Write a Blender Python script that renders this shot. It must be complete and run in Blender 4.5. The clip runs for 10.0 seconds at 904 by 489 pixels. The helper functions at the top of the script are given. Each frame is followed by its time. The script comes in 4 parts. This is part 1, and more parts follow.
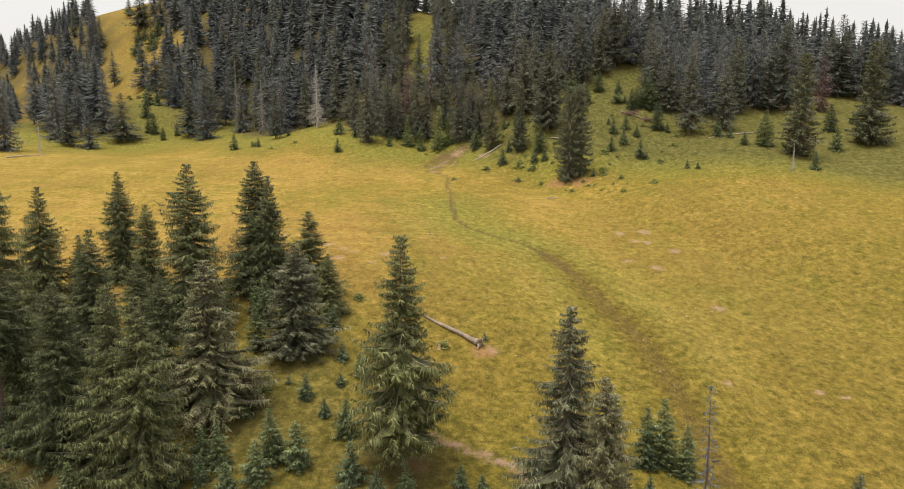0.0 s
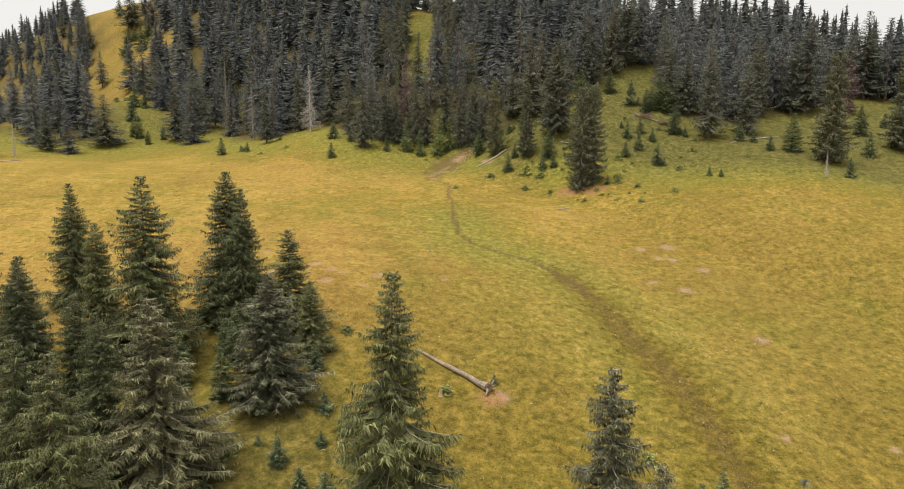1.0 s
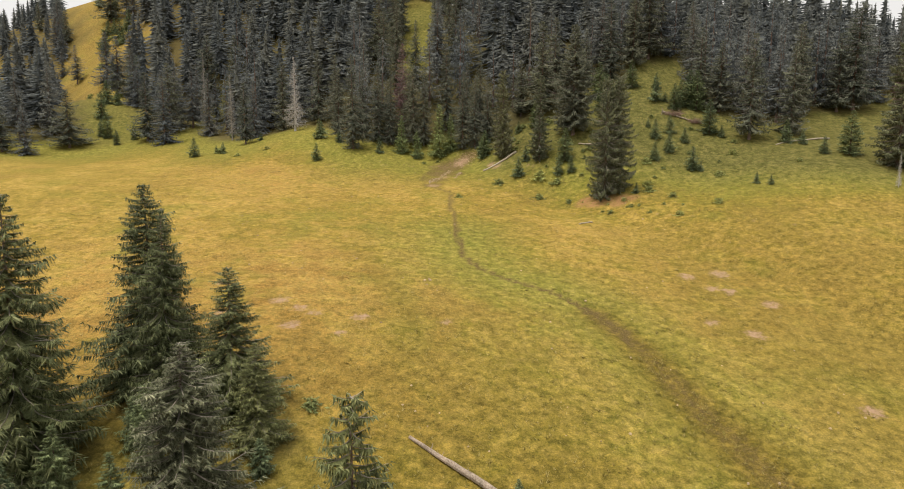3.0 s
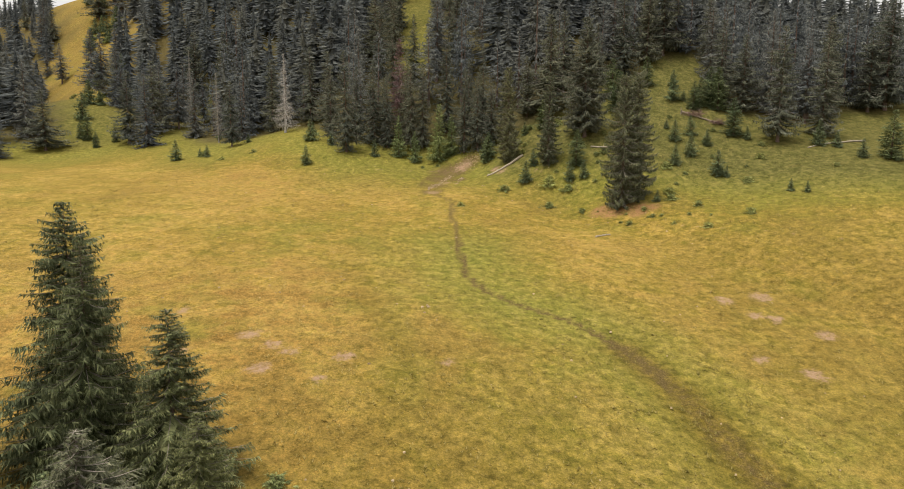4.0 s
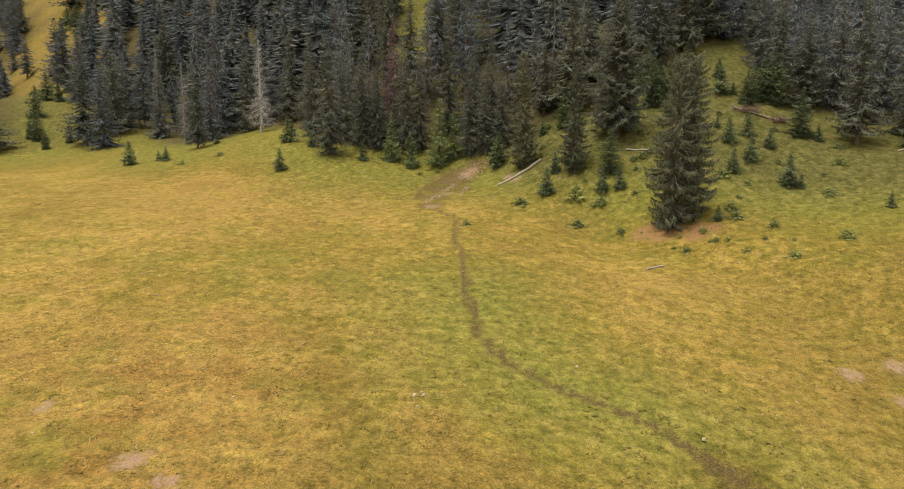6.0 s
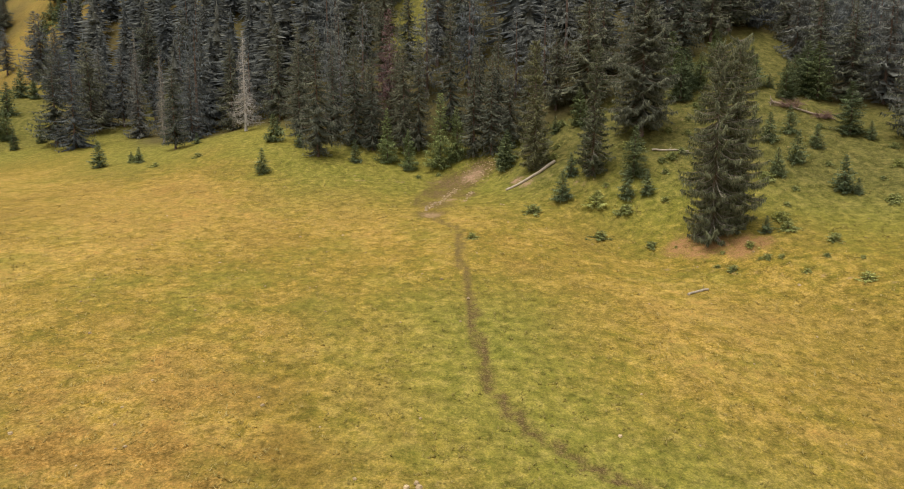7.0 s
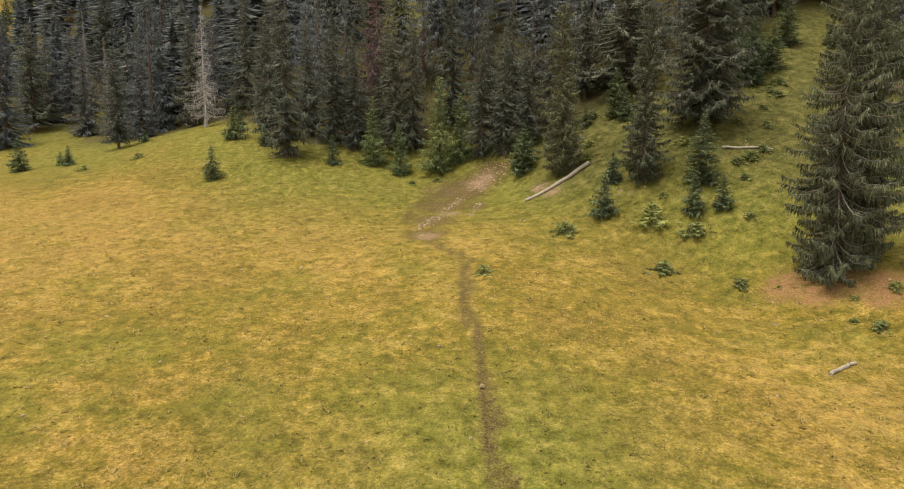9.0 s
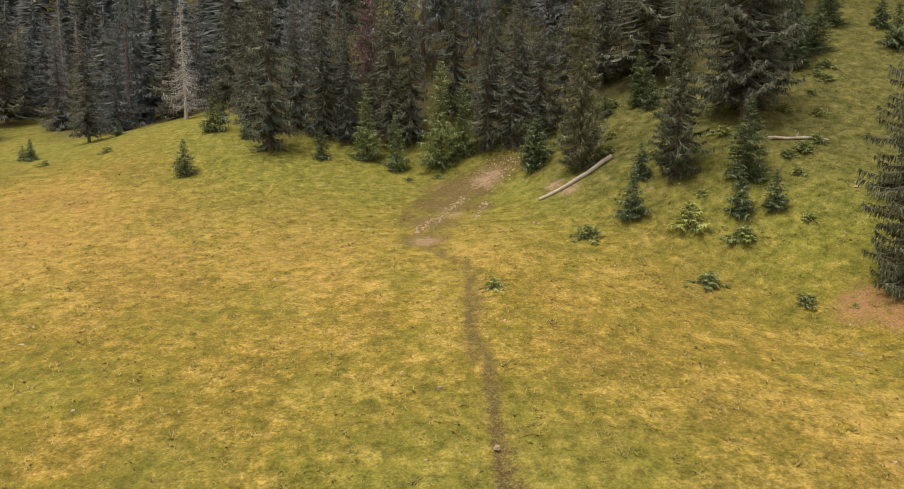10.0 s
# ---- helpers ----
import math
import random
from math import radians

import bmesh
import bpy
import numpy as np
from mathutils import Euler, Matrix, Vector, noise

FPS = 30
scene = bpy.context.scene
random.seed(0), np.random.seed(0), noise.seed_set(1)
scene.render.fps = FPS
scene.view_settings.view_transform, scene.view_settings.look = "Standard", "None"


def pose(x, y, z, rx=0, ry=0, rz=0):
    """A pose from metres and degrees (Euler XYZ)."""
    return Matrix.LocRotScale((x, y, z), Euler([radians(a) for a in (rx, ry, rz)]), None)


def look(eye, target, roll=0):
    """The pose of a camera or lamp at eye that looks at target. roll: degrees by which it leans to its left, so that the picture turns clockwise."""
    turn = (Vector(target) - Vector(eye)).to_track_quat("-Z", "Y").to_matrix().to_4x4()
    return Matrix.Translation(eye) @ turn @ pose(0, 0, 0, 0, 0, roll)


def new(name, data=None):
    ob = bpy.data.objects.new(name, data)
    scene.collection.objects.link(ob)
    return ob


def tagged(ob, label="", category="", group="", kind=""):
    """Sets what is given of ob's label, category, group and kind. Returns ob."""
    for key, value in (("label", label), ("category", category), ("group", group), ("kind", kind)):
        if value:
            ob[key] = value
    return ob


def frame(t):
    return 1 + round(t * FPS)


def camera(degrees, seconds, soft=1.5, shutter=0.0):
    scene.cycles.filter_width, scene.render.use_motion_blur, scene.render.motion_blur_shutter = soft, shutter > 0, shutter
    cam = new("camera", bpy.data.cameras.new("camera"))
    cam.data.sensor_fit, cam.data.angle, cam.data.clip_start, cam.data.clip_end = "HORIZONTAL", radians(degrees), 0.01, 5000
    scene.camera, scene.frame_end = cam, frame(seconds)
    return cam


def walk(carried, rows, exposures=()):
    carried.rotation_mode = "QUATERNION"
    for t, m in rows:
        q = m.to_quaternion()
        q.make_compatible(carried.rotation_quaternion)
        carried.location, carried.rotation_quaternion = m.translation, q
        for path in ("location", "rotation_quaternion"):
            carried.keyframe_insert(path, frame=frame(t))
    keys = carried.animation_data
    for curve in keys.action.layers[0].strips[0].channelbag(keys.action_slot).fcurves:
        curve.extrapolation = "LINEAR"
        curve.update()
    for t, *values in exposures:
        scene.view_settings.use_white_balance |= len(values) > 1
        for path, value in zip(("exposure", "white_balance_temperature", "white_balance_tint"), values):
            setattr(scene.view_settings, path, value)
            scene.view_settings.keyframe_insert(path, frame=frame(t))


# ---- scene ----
cam = camera(68.6, 10.0, soft=1.0)
PATH = [
    (0, (0.062, -0.627, 30.124), (0.061, 1.35, 29.82), 0.1),
    (0.5, (-0.188, 6.157, 30.413), (-0.189, 8.134, 30.111), 0.1),
    (1, (-0.37, 12.82, 30.706), (-0.371, 14.798, 30.41), 0.1),
    (1.5, (-0.496, 18.489, 30.871), (-0.497, 20.467, 30.573), 0.1),
    (2, (-0.686, 23.98, 30.849), (-0.686, 25.958, 30.553), 0.1),
    (2.5, (-0.816, 29.676, 30.897), (-0.815, 31.654, 30.601), 0.2),
    (4, (-1.197, 48.661, 31.345), (-1.195, 50.64, 31.054), 0.2),
    (4.5, (-1.261, 54.971, 31.62), (-1.26, 56.95, 31.33), 0.2),
    (5, (-1.295, 61.456, 31.711), (-1.295, 63.435, 31.422), 0.2),
    (5.5, (-1.503, 68.081, 31.778), (-1.501, 70.06, 31.488), 0.25),
    (7, (-1.914, 88.442, 32.079), (-1.917, 90.42, 31.784), 0.1),
    (7.5, (-1.88, 95.265, 31.978), (-1.887, 97.243, 31.685), 0.1),
    (8, (-1.918, 101.882, 31.898), (-1.926, 103.86, 31.607), 0.0),
    (8.5, (-1.988, 107.963, 31.757), (-1.996, 109.942, 31.465), 0.0),
    (9, (-2.07, 113.564, 31.585), (-2.078, 115.543, 31.293), 0.0),
    (9.5, (-2.207, 118.831, 31.22), (-2.216, 120.809, 30.926), 0.0),
    (10, (-2.263, 123.75, 30.738), (-2.275, 125.728, 30.444), 0.0),
]
walk(cam, [(t, look(eye, target, roll)) for t, eye, target, roll in PATH], [(0, 0.22), (2.5, 0.22), (4, 0.17), (7, 0.07), (10, 0.1)])

# ---- world and sun: an even, bright overcast ----
SUN_UP, SUN_ROUND = radians(72), radians(250)
world = bpy.data.worlds.new("world")
scene.world = world
world.use_nodes = True
wn, wl = world.node_tree.nodes, world.node_tree.links
wn.clear()
sky = wn.new("ShaderNodeTexSky")
sky.sky_type, sky.sun_disc = "NISHITA", False
sky.sun_elevation, sky.sun_rotation = SUN_UP, SUN_ROUND
sky.air_density, sky.dust_density = 1.0, 3.0
b_sky = wn.new("ShaderNodeBackground")
b_sky.inputs["Strength"].default_value = 0.05
soft_sky = wn.new("ShaderNodeHueSaturation")
soft_sky.inputs["Saturation"].default_value = 0.06
b_cloud = wn.new("ShaderNodeBackground")
b_cloud.inputs["Color"].default_value = (0.86, 0.83, 0.79, 1)
b_cloud.inputs["Strength"].default_value = 0.64
w_add = wn.new("ShaderNodeAddShader")
w_out = wn.new("ShaderNodeOutputWorld")
wl.new(sky.outputs[0], soft_sky.inputs["Color"])
wl.new(soft_sky.outputs[0], b_sky.inputs["Color"])
wl.new(b_sky.outputs[0], w_add.inputs[0])
wl.new(b_cloud.outputs[0], w_add.inputs[1])
wl.new(w_add.outputs[0], w_out.inputs["Surface"])
sun = new("sun", bpy.data.lights.new("sun", "SUN"))
sun.data.energy, sun.data.angle, sun.data.color = 2.75, radians(32), (1.0, 0.92, 0.8)
sun.matrix_world = look((0, 0, 200), (-200 * math.cos(SUN_UP) * math.sin(SUN_ROUND), -200 * math.cos(SUN_UP) * math.cos(SUN_ROUND), 200 - 200 * math.sin(SUN_UP)))


# ---- lie of the land ----
SWELLS = [
    (12, 216, 18, -3.7), (-12, 108, 18, 0.6), (-36, 228, 18, 4.0), (60, 240, 26, 1.2), (72, 180, 18, -1.1),
    (36, 180, 18, 2.0), (-72, 60, 40, -3.2), (-96, 240, 26, -2.5), (0, 180, 18, -2.4), (60, 168, 18, -3.0),
    (-24, 96, 26, 2.4), (24, 216, 18, -4.1), (48, 240, 40, 2.7), (72, 204, 18, -3.3), (60, 240, 40, 2.8),
    (12, 60, 18, -1.2), (-136, 290, 26, 8.0), (18, 164, 10, -1.6), (18, 176, 8, -1.5), (105, 290, 35, 10.0),
    (48, 176, 14, -3.2), (6, 176, 14, 1.6), (76, 162, 14, 0.8), (-50, 246, 14, 0.6), (-50, 204, 26, -1.9),
    (34, 176, 14, -2.5), (-106, 246, 26, -1.4), (76, 176, 14, 2.5), (20, 162, 14, 1.0), (-92, 246, 14, 2.2),
    (20, 190, 14, 1.6), (-120, 246, 26, -2.3), (34, 190, 14, -1.2),
    (-250, 520, 60, 20.0), (-320, 510, 60, 7.0), (-148, 318, 18, 3.0), (-172, 352, 24, 3.5), (-166, 400, 24, -8.0), (180, 275, 45, -4.0),
]


def soft_over(d, width):
    t = d / width
    return width * (np.log1p(np.exp(-np.abs(t))) + np.maximum(t, 0))


def land(x, y):
    """Height of the hillside: an even meadow that breaks into a steep wooded slope with a rounded top."""
    x = np.clip(np.asarray(x, float), -420, 420)
    y = np.clip(np.asarray(y, float), -60, 560)
    u = y - 120
    meadow = 11.09 + 0.1913 * u - 0.03773 * x + 0.0004777 * x * u + 0.0000283 * u * u
    foot = 231.56 - 1.3476 * x - 0.6953 * np.sqrt(x * x + 1600)
    rise = np.maximum(0.5204 - 0.5081 * np.tanh(x / 60), 0.05)
    tall = 100 - 60 * np.tanh((x - 70) / 60)
    z = meadow + tall * (1 - np.exp(-rise * soft_over(y - foot, 4.0) / tall))
    top = 60 + 62 * np.exp(-((x + 140) / 150) ** 2)
    z = top - soft_over(top - z, 6.0)
    for a, b, r, k in SWELLS:
        z = z + k * np.exp(-((x - a) ** 2 + (y - b) ** 2) / (2 * r * r))
    return z


def hummock(x, y):
    v = Vector((x, y, 0.0))
    return 0.16 * noise.noise(v * 0.33) + 0.09 * noise.noise(v * 0.9 + Vector((7, 3, 1)))


def ground_z(x, y):
    return float(land(x, y)) + hummock(x, y)


# worn ways over the meadow: (x, y), half width
TRAIL = [(-4.9, 186), (-4.6, 182), (-3.6, 179.2), (-2.2, 177.3), (-0.9, 174.9), (-1.3, 168.1), (-1.1, 162.7), (-0.6, 158.3), (-0.1, 152), (0.0, 145.2),
         (1.0, 134.8), (3.4, 129.6), (6.3, 126.4), (9.7, 124.4), (13.1, 121.8), (16.0, 118.8), (18.1, 115.6), (20.0, 110.0)]
SEEP = [(17.2, 116.4), (20.4, 109.6), (22.0, 102.6), (24.0, 95.0), (26.2, 88.0), (27.1, 80.0), (27.2, 66.0), (28, 50)]
FOOTWAY = [(-6, 64.4), (-3.8, 64.9), (0.4, 63.4), (3.6, 62.0), (5.6, 61.2), (6.9, 59.8), (7.8, 58.1), (8.6, 52)]
DITCH = [(-46, 56.4), (-41, 55.8), (-37.4, 55.0), (-34.6, 54.2), (-30, 51)]
SIDEWAY = [(21.9, 164.3), (30.8, 159.4), (40.7, 153.4), (52.3, 145.6), (60, 141)]
CROSSWAY = [(-22, 201.5), (-14.5, 202.5), (-10.2, 203.6), (-4.4, 204.3), (2.9, 201.9), (11.6, 194.3), (18, 186)]
ARC = [(-7.5, 190.2), (-7.2, 195.4), (-6.0, 200.2), (-3.6, 202.2)]
STRIP_A = [(-5.8, 187.2), (-4.1, 191.0), (-2.5, 196.7), (-1.4, 199.6)]
STRIP_B = [(-0.3, 190.6), (0.9, 195.9), (1.3, 197.4)]
FAN_ROW = [(0.1, 204.6), (3.1, 205.7), (4.8, 206.4)]
SCREE = [(-5.2, 184, 2.2), (-4.6, 190, 2.6), (-3.5, 197, 3.2), (-1.5, 203, 4.2), (2.8, 205.5, 3.0), (0.6, 196, 1.4)]
PALE = [
    (-30.8, 120.2, 1.1), (-21.5, 113.6, 1.5), (-18.7, 111.5, 1.2), (-16.6, 110.0, 1.1), (-11.3, 109.5, 1.3), (-18.7, 106.6, 1.4),
    (33.4, 130.7, 1.5), (38.8, 132.2, 1.8), (35.6, 126.7, 1.4), (37.7, 125.9, 1.3), (31.5, 116, 1.2), (-1.7, 110.1, 0.9),
    (-27.2, 109.7, 1.2), (34.3, 77.7, 1.1), (40.8, 98.3, 1.5), (35.9, 113.3, 1.6), (41.8, 122.3, 1.5), (8.4, 196.4, 1.4),
    (-13.0, 105.1, 0.9), (5.0, 81.5, 1.4), (45, 76.5, 1.0), (47.5, 75.4, 0.9),
]
RUST = [(3.8, 81, 2.0), (27.4, 166.6, 2.6), (25.4, 168.2, 2.2), (31.4, 164.4, 2.4), (34.2, 165.2, 2.0), (29.6, 167.6, 3.2), (26.6, 168.9, 2.2), (32.4, 166.2, 2.4), (-3.9, 60, 2.4), (-30, 66, 5)]


def near_line(x, y, line):
    best = np.full(x.shape, 1e9)
    for (ax, ay), (bx, by) in zip(line, line[1:]):
        dx, dy = bx - ax, by - ay
        t = np.clip(((x - ax) * dx + (y - ay) * dy) / (dx * dx + dy * dy), 0, 1)
        best = np.minimum(best, np.hypot(x - ax - t * dx, y - ay - t * dy))
    return best


def near_spots(x, y, spots):
    best = np.zeros(x.shape)
    for a, b, r in spots:
        best = np.maximum(best, np.exp(-(((x - a) ** 2 + (y - b) ** 2) / (r * r)) ** 1.5))
    return best


# ---- materials ----
def material(name, rough=0.85, spec=0.25):
    m = bpy.data.materials.new(name)
    m.use_nodes = True
    b = m.node_tree.nodes["Principled BSDF"]
    b.inputs["Roughness"].default_value = rough
    b.inputs["Specular IOR Level"].default_value = spec
    return m, m.node_tree.nodes, m.node_tree.links, b


def noise_node(n, l, vec, scale, detail=4.0, rough=0.6):
    t = n.new("ShaderNodeTexNoise")
    t.inputs["Scale"].default_value, t.inputs["Detail"].default_value, t.inputs["Roughness"].default_value = scale, detail, rough
    if vec is not None:
        l.new(vec, t.inputs["Vector"])
    return t.outputs["Fac"]


def ramp(n, l, fac, stops):
    r = n.new("ShaderNodeValToRGB")
    while len(r.color_ramp.elements) < len(stops):
        r.color_ramp.elements.new(0.5)
    for e, (p, c) in zip(r.color_ramp.elements, stops):
        e.position, e.color = p, (*c, 1)
    l.new(fac, r.inputs["Fac"])
    return r.outputs["Color"]


def mix(n, l, fac, a, b, blend="MIX"):
    m = n.new("ShaderNodeMix")
    m.data_type, m.blend_type = "RGBA", blend
    for sock, v in ((m.inputs[0], fac), (m.inputs[6], a), (m.inputs[7], b)):
        if isinstance(v, bpy.types.NodeSocket):
            l.new(v, sock)
        else:
            sock.default_value = v if isinstance(v, (int, float)) else (*v, 1)
    return m.outputs[2]


def maths(n, l, op, a, b=0.0, clamp=False):
    m = n.new("ShaderNodeMath")
    m.operation, m.use_clamp = op, clamp
    for sock, v in zip(m.inputs, (a, b)):
        if isinstance(v, bpy.types.NodeSocket):
            l.new(v, sock)
        else:
            sock.default_value = v
    return m.outputs[0]


def bump(n, l, height, b, strength=0.5, distance=0.05):
    k = n.new("ShaderNodeBump")
    k.inputs["Strength"].default_value, k.inputs["Distance"].default_value = strength, distance
    l.new(height, k.inputs["Height"])
    l.new(k.outputs[0], b.inputs["Normal"])


def attr(n, name):
    a = n.new("ShaderNodeAttribute")
    a.attribute_name = name
    return a.outputs["Fac"]


GREEN, OLIVE, STRAW, OCHRE = (0.146, 0.121, 0.02), (0.26, 0.175, 0.032), (0.425, 0.288, 0.086), (0.375, 0.197, 0.056)


def grass_colour(n, l, pos):
    """Meadow grass from lush green to straw, in patches of several sizes."""
    big = noise_node(n, l, pos, 0.035, 3.0)
    mid = noise_node(n, l, pos, 0.22, 4.0)
    small = noise_node(n, l, pos, 0.75, 8.0, 0.74)
    fine = noise_node(n, l, pos, 4.5, 6.0, 0.75)
    k = maths(n, l, "ADD", maths(n, l, "MULTIPLY", big, 0.4), maths(n, l, "MULTIPLY", mid, 0.4))
    k = maths(n, l, "ADD", k, maths(n, l, "MULTIPLY", small, 0.8))
    k = maths(n, l, "ADD", k, maths(n, l, "MULTIPLY", fine, 0.75))
    k = maths(n, l, "SUBTRACT", k, 0.7)
    k = maths(n, l, "ADD", k, maths(n, l, "MULTIPLY", attr(n, "dry"), 0.16))
    k = maths(n, l, "SUBTRACT", k, maths(n, l, "MULTIPLY", attr(n, "lush"), 0.15))
    col = ramp(n, l, k, [(0.36, GREEN), (0.48, OLIVE), (0.6, STRAW), (0.72, OCHRE)])
    worn = maths(n, l, "MULTIPLY", attr(n, "dry"), maths(n, l, "MULTIPLY", maths(n, l, "SUBTRACT", mid, 0.33), 3.6, True))
    col = mix(n, l, worn, col, ramp(n, l, fine, [(0.36, (0.1, 0.06, 0.013)), (0.5, (0.235, 0.13, 0.033)), (0.64, (0.4, 0.245, 0.08))]))
    blot = noise_node(n, l, pos, 0.085, 6.0, 0.68)
    brown = ramp(n, l, fine, [(0.36, (0.1, 0.062, 0.015)), (0.5, (0.22, 0.132, 0.034)), (0.64, (0.36, 0.23, 0.08))])
    col = mix(n, l, maths(n, l, "MULTIPLY", maths(n, l, "MULTIPLY", maths(n, l, "SUBTRACT", blot, 0.5), 7.0, True), 0.6), col, brown)
    leafy = ramp(n, l, small, [(0.34, (0.085, 0.095, 0.014)), (0.5, (0.16, 0.155, 0.024)), (0.66, (0.28, 0.235, 0.05))])
    col = mix(n, l, maths(n, l, "MULTIPLY", maths(n, l, "MULTIPLY", maths(n, l, "SUBTRACT", 0.47, blot), 7.0, True), 0.65), col, leafy)
    turf = ramp(n, l, small, [(0.34, (0.12, 0.128, 0.021)), (0.5, (0.202, 0.196, 0.041)), (0.66, (0.318, 0.278, 0.075))])
    col = mix(n, l, maths(n, l, "MULTIPLY", attr(n, "lush"), 0.85), col, turf)
    # Mossy turf with the shade of nearby trees put into its colour.
    moss_shade = ramp(n, l, small, [(0.34, (0.05, 0.055, 0.014)), (0.5, (0.102, 0.098, 0.033)), (0.66, (0.185, 0.16, 0.06))])
    col = mix(n, l, attr(n, "moss_shade"), col, moss_shade)
    moist = ramp(n, l, small, [(0.34, (0.066, 0.05, 0.009)), (0.5, (0.145, 0.104, 0.018)), (0.66, (0.25, 0.172, 0.036))])
    return mix(n, l, attr(n, "wet"), col, moist), small


def ground_material():
    m, n, l, b = material("meadow_ground", 0.95, 0.1)
    b.inputs["Sheen Roughness"].default_value = 0.4
    b.inputs["Sheen Tint"].default_value = (0.8, 0.59, 0.15, 1)
    pos = n.new("ShaderNodeTexCoord").outputs["Object"]
    col, small = grass_colour(n, l, pos)
    l.new(maths(n, l, "SUBTRACT", 0.64, maths(n, l, "MULTIPLY", attr(n, "lush"), 0.45)), b.inputs["Sheen Weight"])
    fine = noise_node(n, l, pos, 7.0, 6.0, 0.8)
    tuft = noise_node(n, l, pos, 1.2, 8.0, 0.76)
    col = mix(n, l, 1.0, col, ramp(n, l, tuft, [(0.365, (0.53, 0.55, 0.51)), (0.48, (0.895, 0.91, 0.88)), (0.62, (1.3, 1.26, 1.17))]), "MULTIPLY")
    col = mix(n, l, 1.0, col, ramp(n, l, fine, [(0.38, (0.64, 0.67, 0.62)), (0.5, (0.97, 0.98, 0.95)), (0.62, (1.34, 1.3, 1.24))]), "MULTIPLY")
    edge = maths(n, l, "MULTIPLY", maths(n, l, "SUBTRACT", noise_node(n, l, pos, 1.6, 6.0, 0.75), 0.5), 2.4)
    soil = ramp(n, l, fine, [(0.36, (0.042, 0.03, 0.01)), (0.5, (0.095, 0.067, 0.024)), (0.64, (0.24, 0.17, 0.078))])
    fac = maths(n, l, "MULTIPLY", maths(n, l, "ADD", maths(n, l, "SUBTRACT", attr(n, "soil"), 0.42), maths(n, l, "MULTIPLY", edge, 0.8)), 1.7, True)
    fac = maths(n, l, "MULTIPLY", fac, maths(n, l, "MULTIPLY", attr(n, "soil"), 1.3, True), True)
    col = mix(n, l, fac, col, soil)
    pale = ramp(n, l, fine, [(0.3, (0.2, 0.125, 0.075)), (0.6, (0.4, 0.265, 0.175)), (0.75, (0.54, 0.38, 0.27))])
    fac = maths(n, l, "MULTIPLY", maths(n, l, "ADD", maths(n, l, "SUBTRACT", attr(n, "pale"), 0.38), edge), 1.8, True)
    col = mix(n, l, maths(n, l, "MULTIPLY", fac, maths(n, l, "MULTIPLY", attr(n, "pale"), 1.4, True)), col, pale)
    rust = ramp(n, l, fine, [(0.36, (0.17, 0.085, 0.035)), (0.5, (0.29, 0.155, 0.07)), (0.64, (0.42, 0.25, 0.12))])
    fac = maths(n, l, "MULTIPLY", maths(n, l, "ADD", maths(n, l, "SUBTRACT", attr(n, "rust"), 0.38), edge), 1.5, True)
    col = mix(n, l, maths(n, l, "MULTIPLY", fac, maths(n, l, "MULTIPLY", attr(n, "rust"), 1.2, True)), col, rust)
    # Needle-strewn floor; the same dark colour carries painted shade left of the grove.
    wood = ramp(n, l, small, [(0.3, (0.055, 0.046, 0.022)), (0.7, (0.12, 0.1, 0.045))])
    col = mix(n, l, maths(n, l, "MULTIPLY", attr(n, "litter_shade"), 0.85), col, wood)
    l.new(col, b.inputs["Base Color"])
    bump(n, l, maths(n, l, "ADD", tuft, maths(n, l, "MULTIPLY", fine, 0.5)), b, 0.4, 0.15)
    return m


def see_through(n, l, b, col, share):
    """Lets a share of the light through thin leaves."""
    thru = n.new("ShaderNodeBsdfTranslucent")
    l.new(col, thru.inputs["Color"])
    both = n.new("ShaderNodeMixShader")
    both.inputs[0].default_value = share
    l.new(b.outputs[0], both.inputs[1])
    l.new(thru.outputs[0], both.inputs[2])
    l.new(both.outputs[0], n["Material Output"].inputs["Surface"])


def blade_material():
    m, n, l, b = material("grass_blades", 0.8, 0.15)
    pos = n.new("ShaderNodeTexCoord").outputs["Object"]
    rnd = n.new("ShaderNodeNewGeometry").outputs["Random Per Island"]
    patch = noise_node(n, l, pos, 0.4, 3.0)
    k = maths(n, l, "ADD", maths(n, l, "MULTIPLY", rnd, 0.7), maths(n, l, "SUBTRACT", maths(n, l, "MULTIPLY", patch, 0.9), 0.3))
    straw = ramp(n, l, k, [(0.1, (0.2, 0.16, 0.04)), (0.4, (0.32, 0.24, 0.07)), (0.7, (0.43, 0.325, 0.115)), (1.0, (0.52, 0.41, 0.17))])
    green = ramp(n, l, k, [(0.1, (0.12, 0.115, 0.025)), (0.5, (0.19, 0.165, 0.04)), (1.0, (0.31, 0.255, 0.085))])
    col = mix(n, l, maths(n, l, "MULTIPLY", attr(n, "lush"), 0.9), straw, green)
    l.new(col, b.inputs["Base Color"])
    see_through(n, l, b, col, 0.25)
    return m


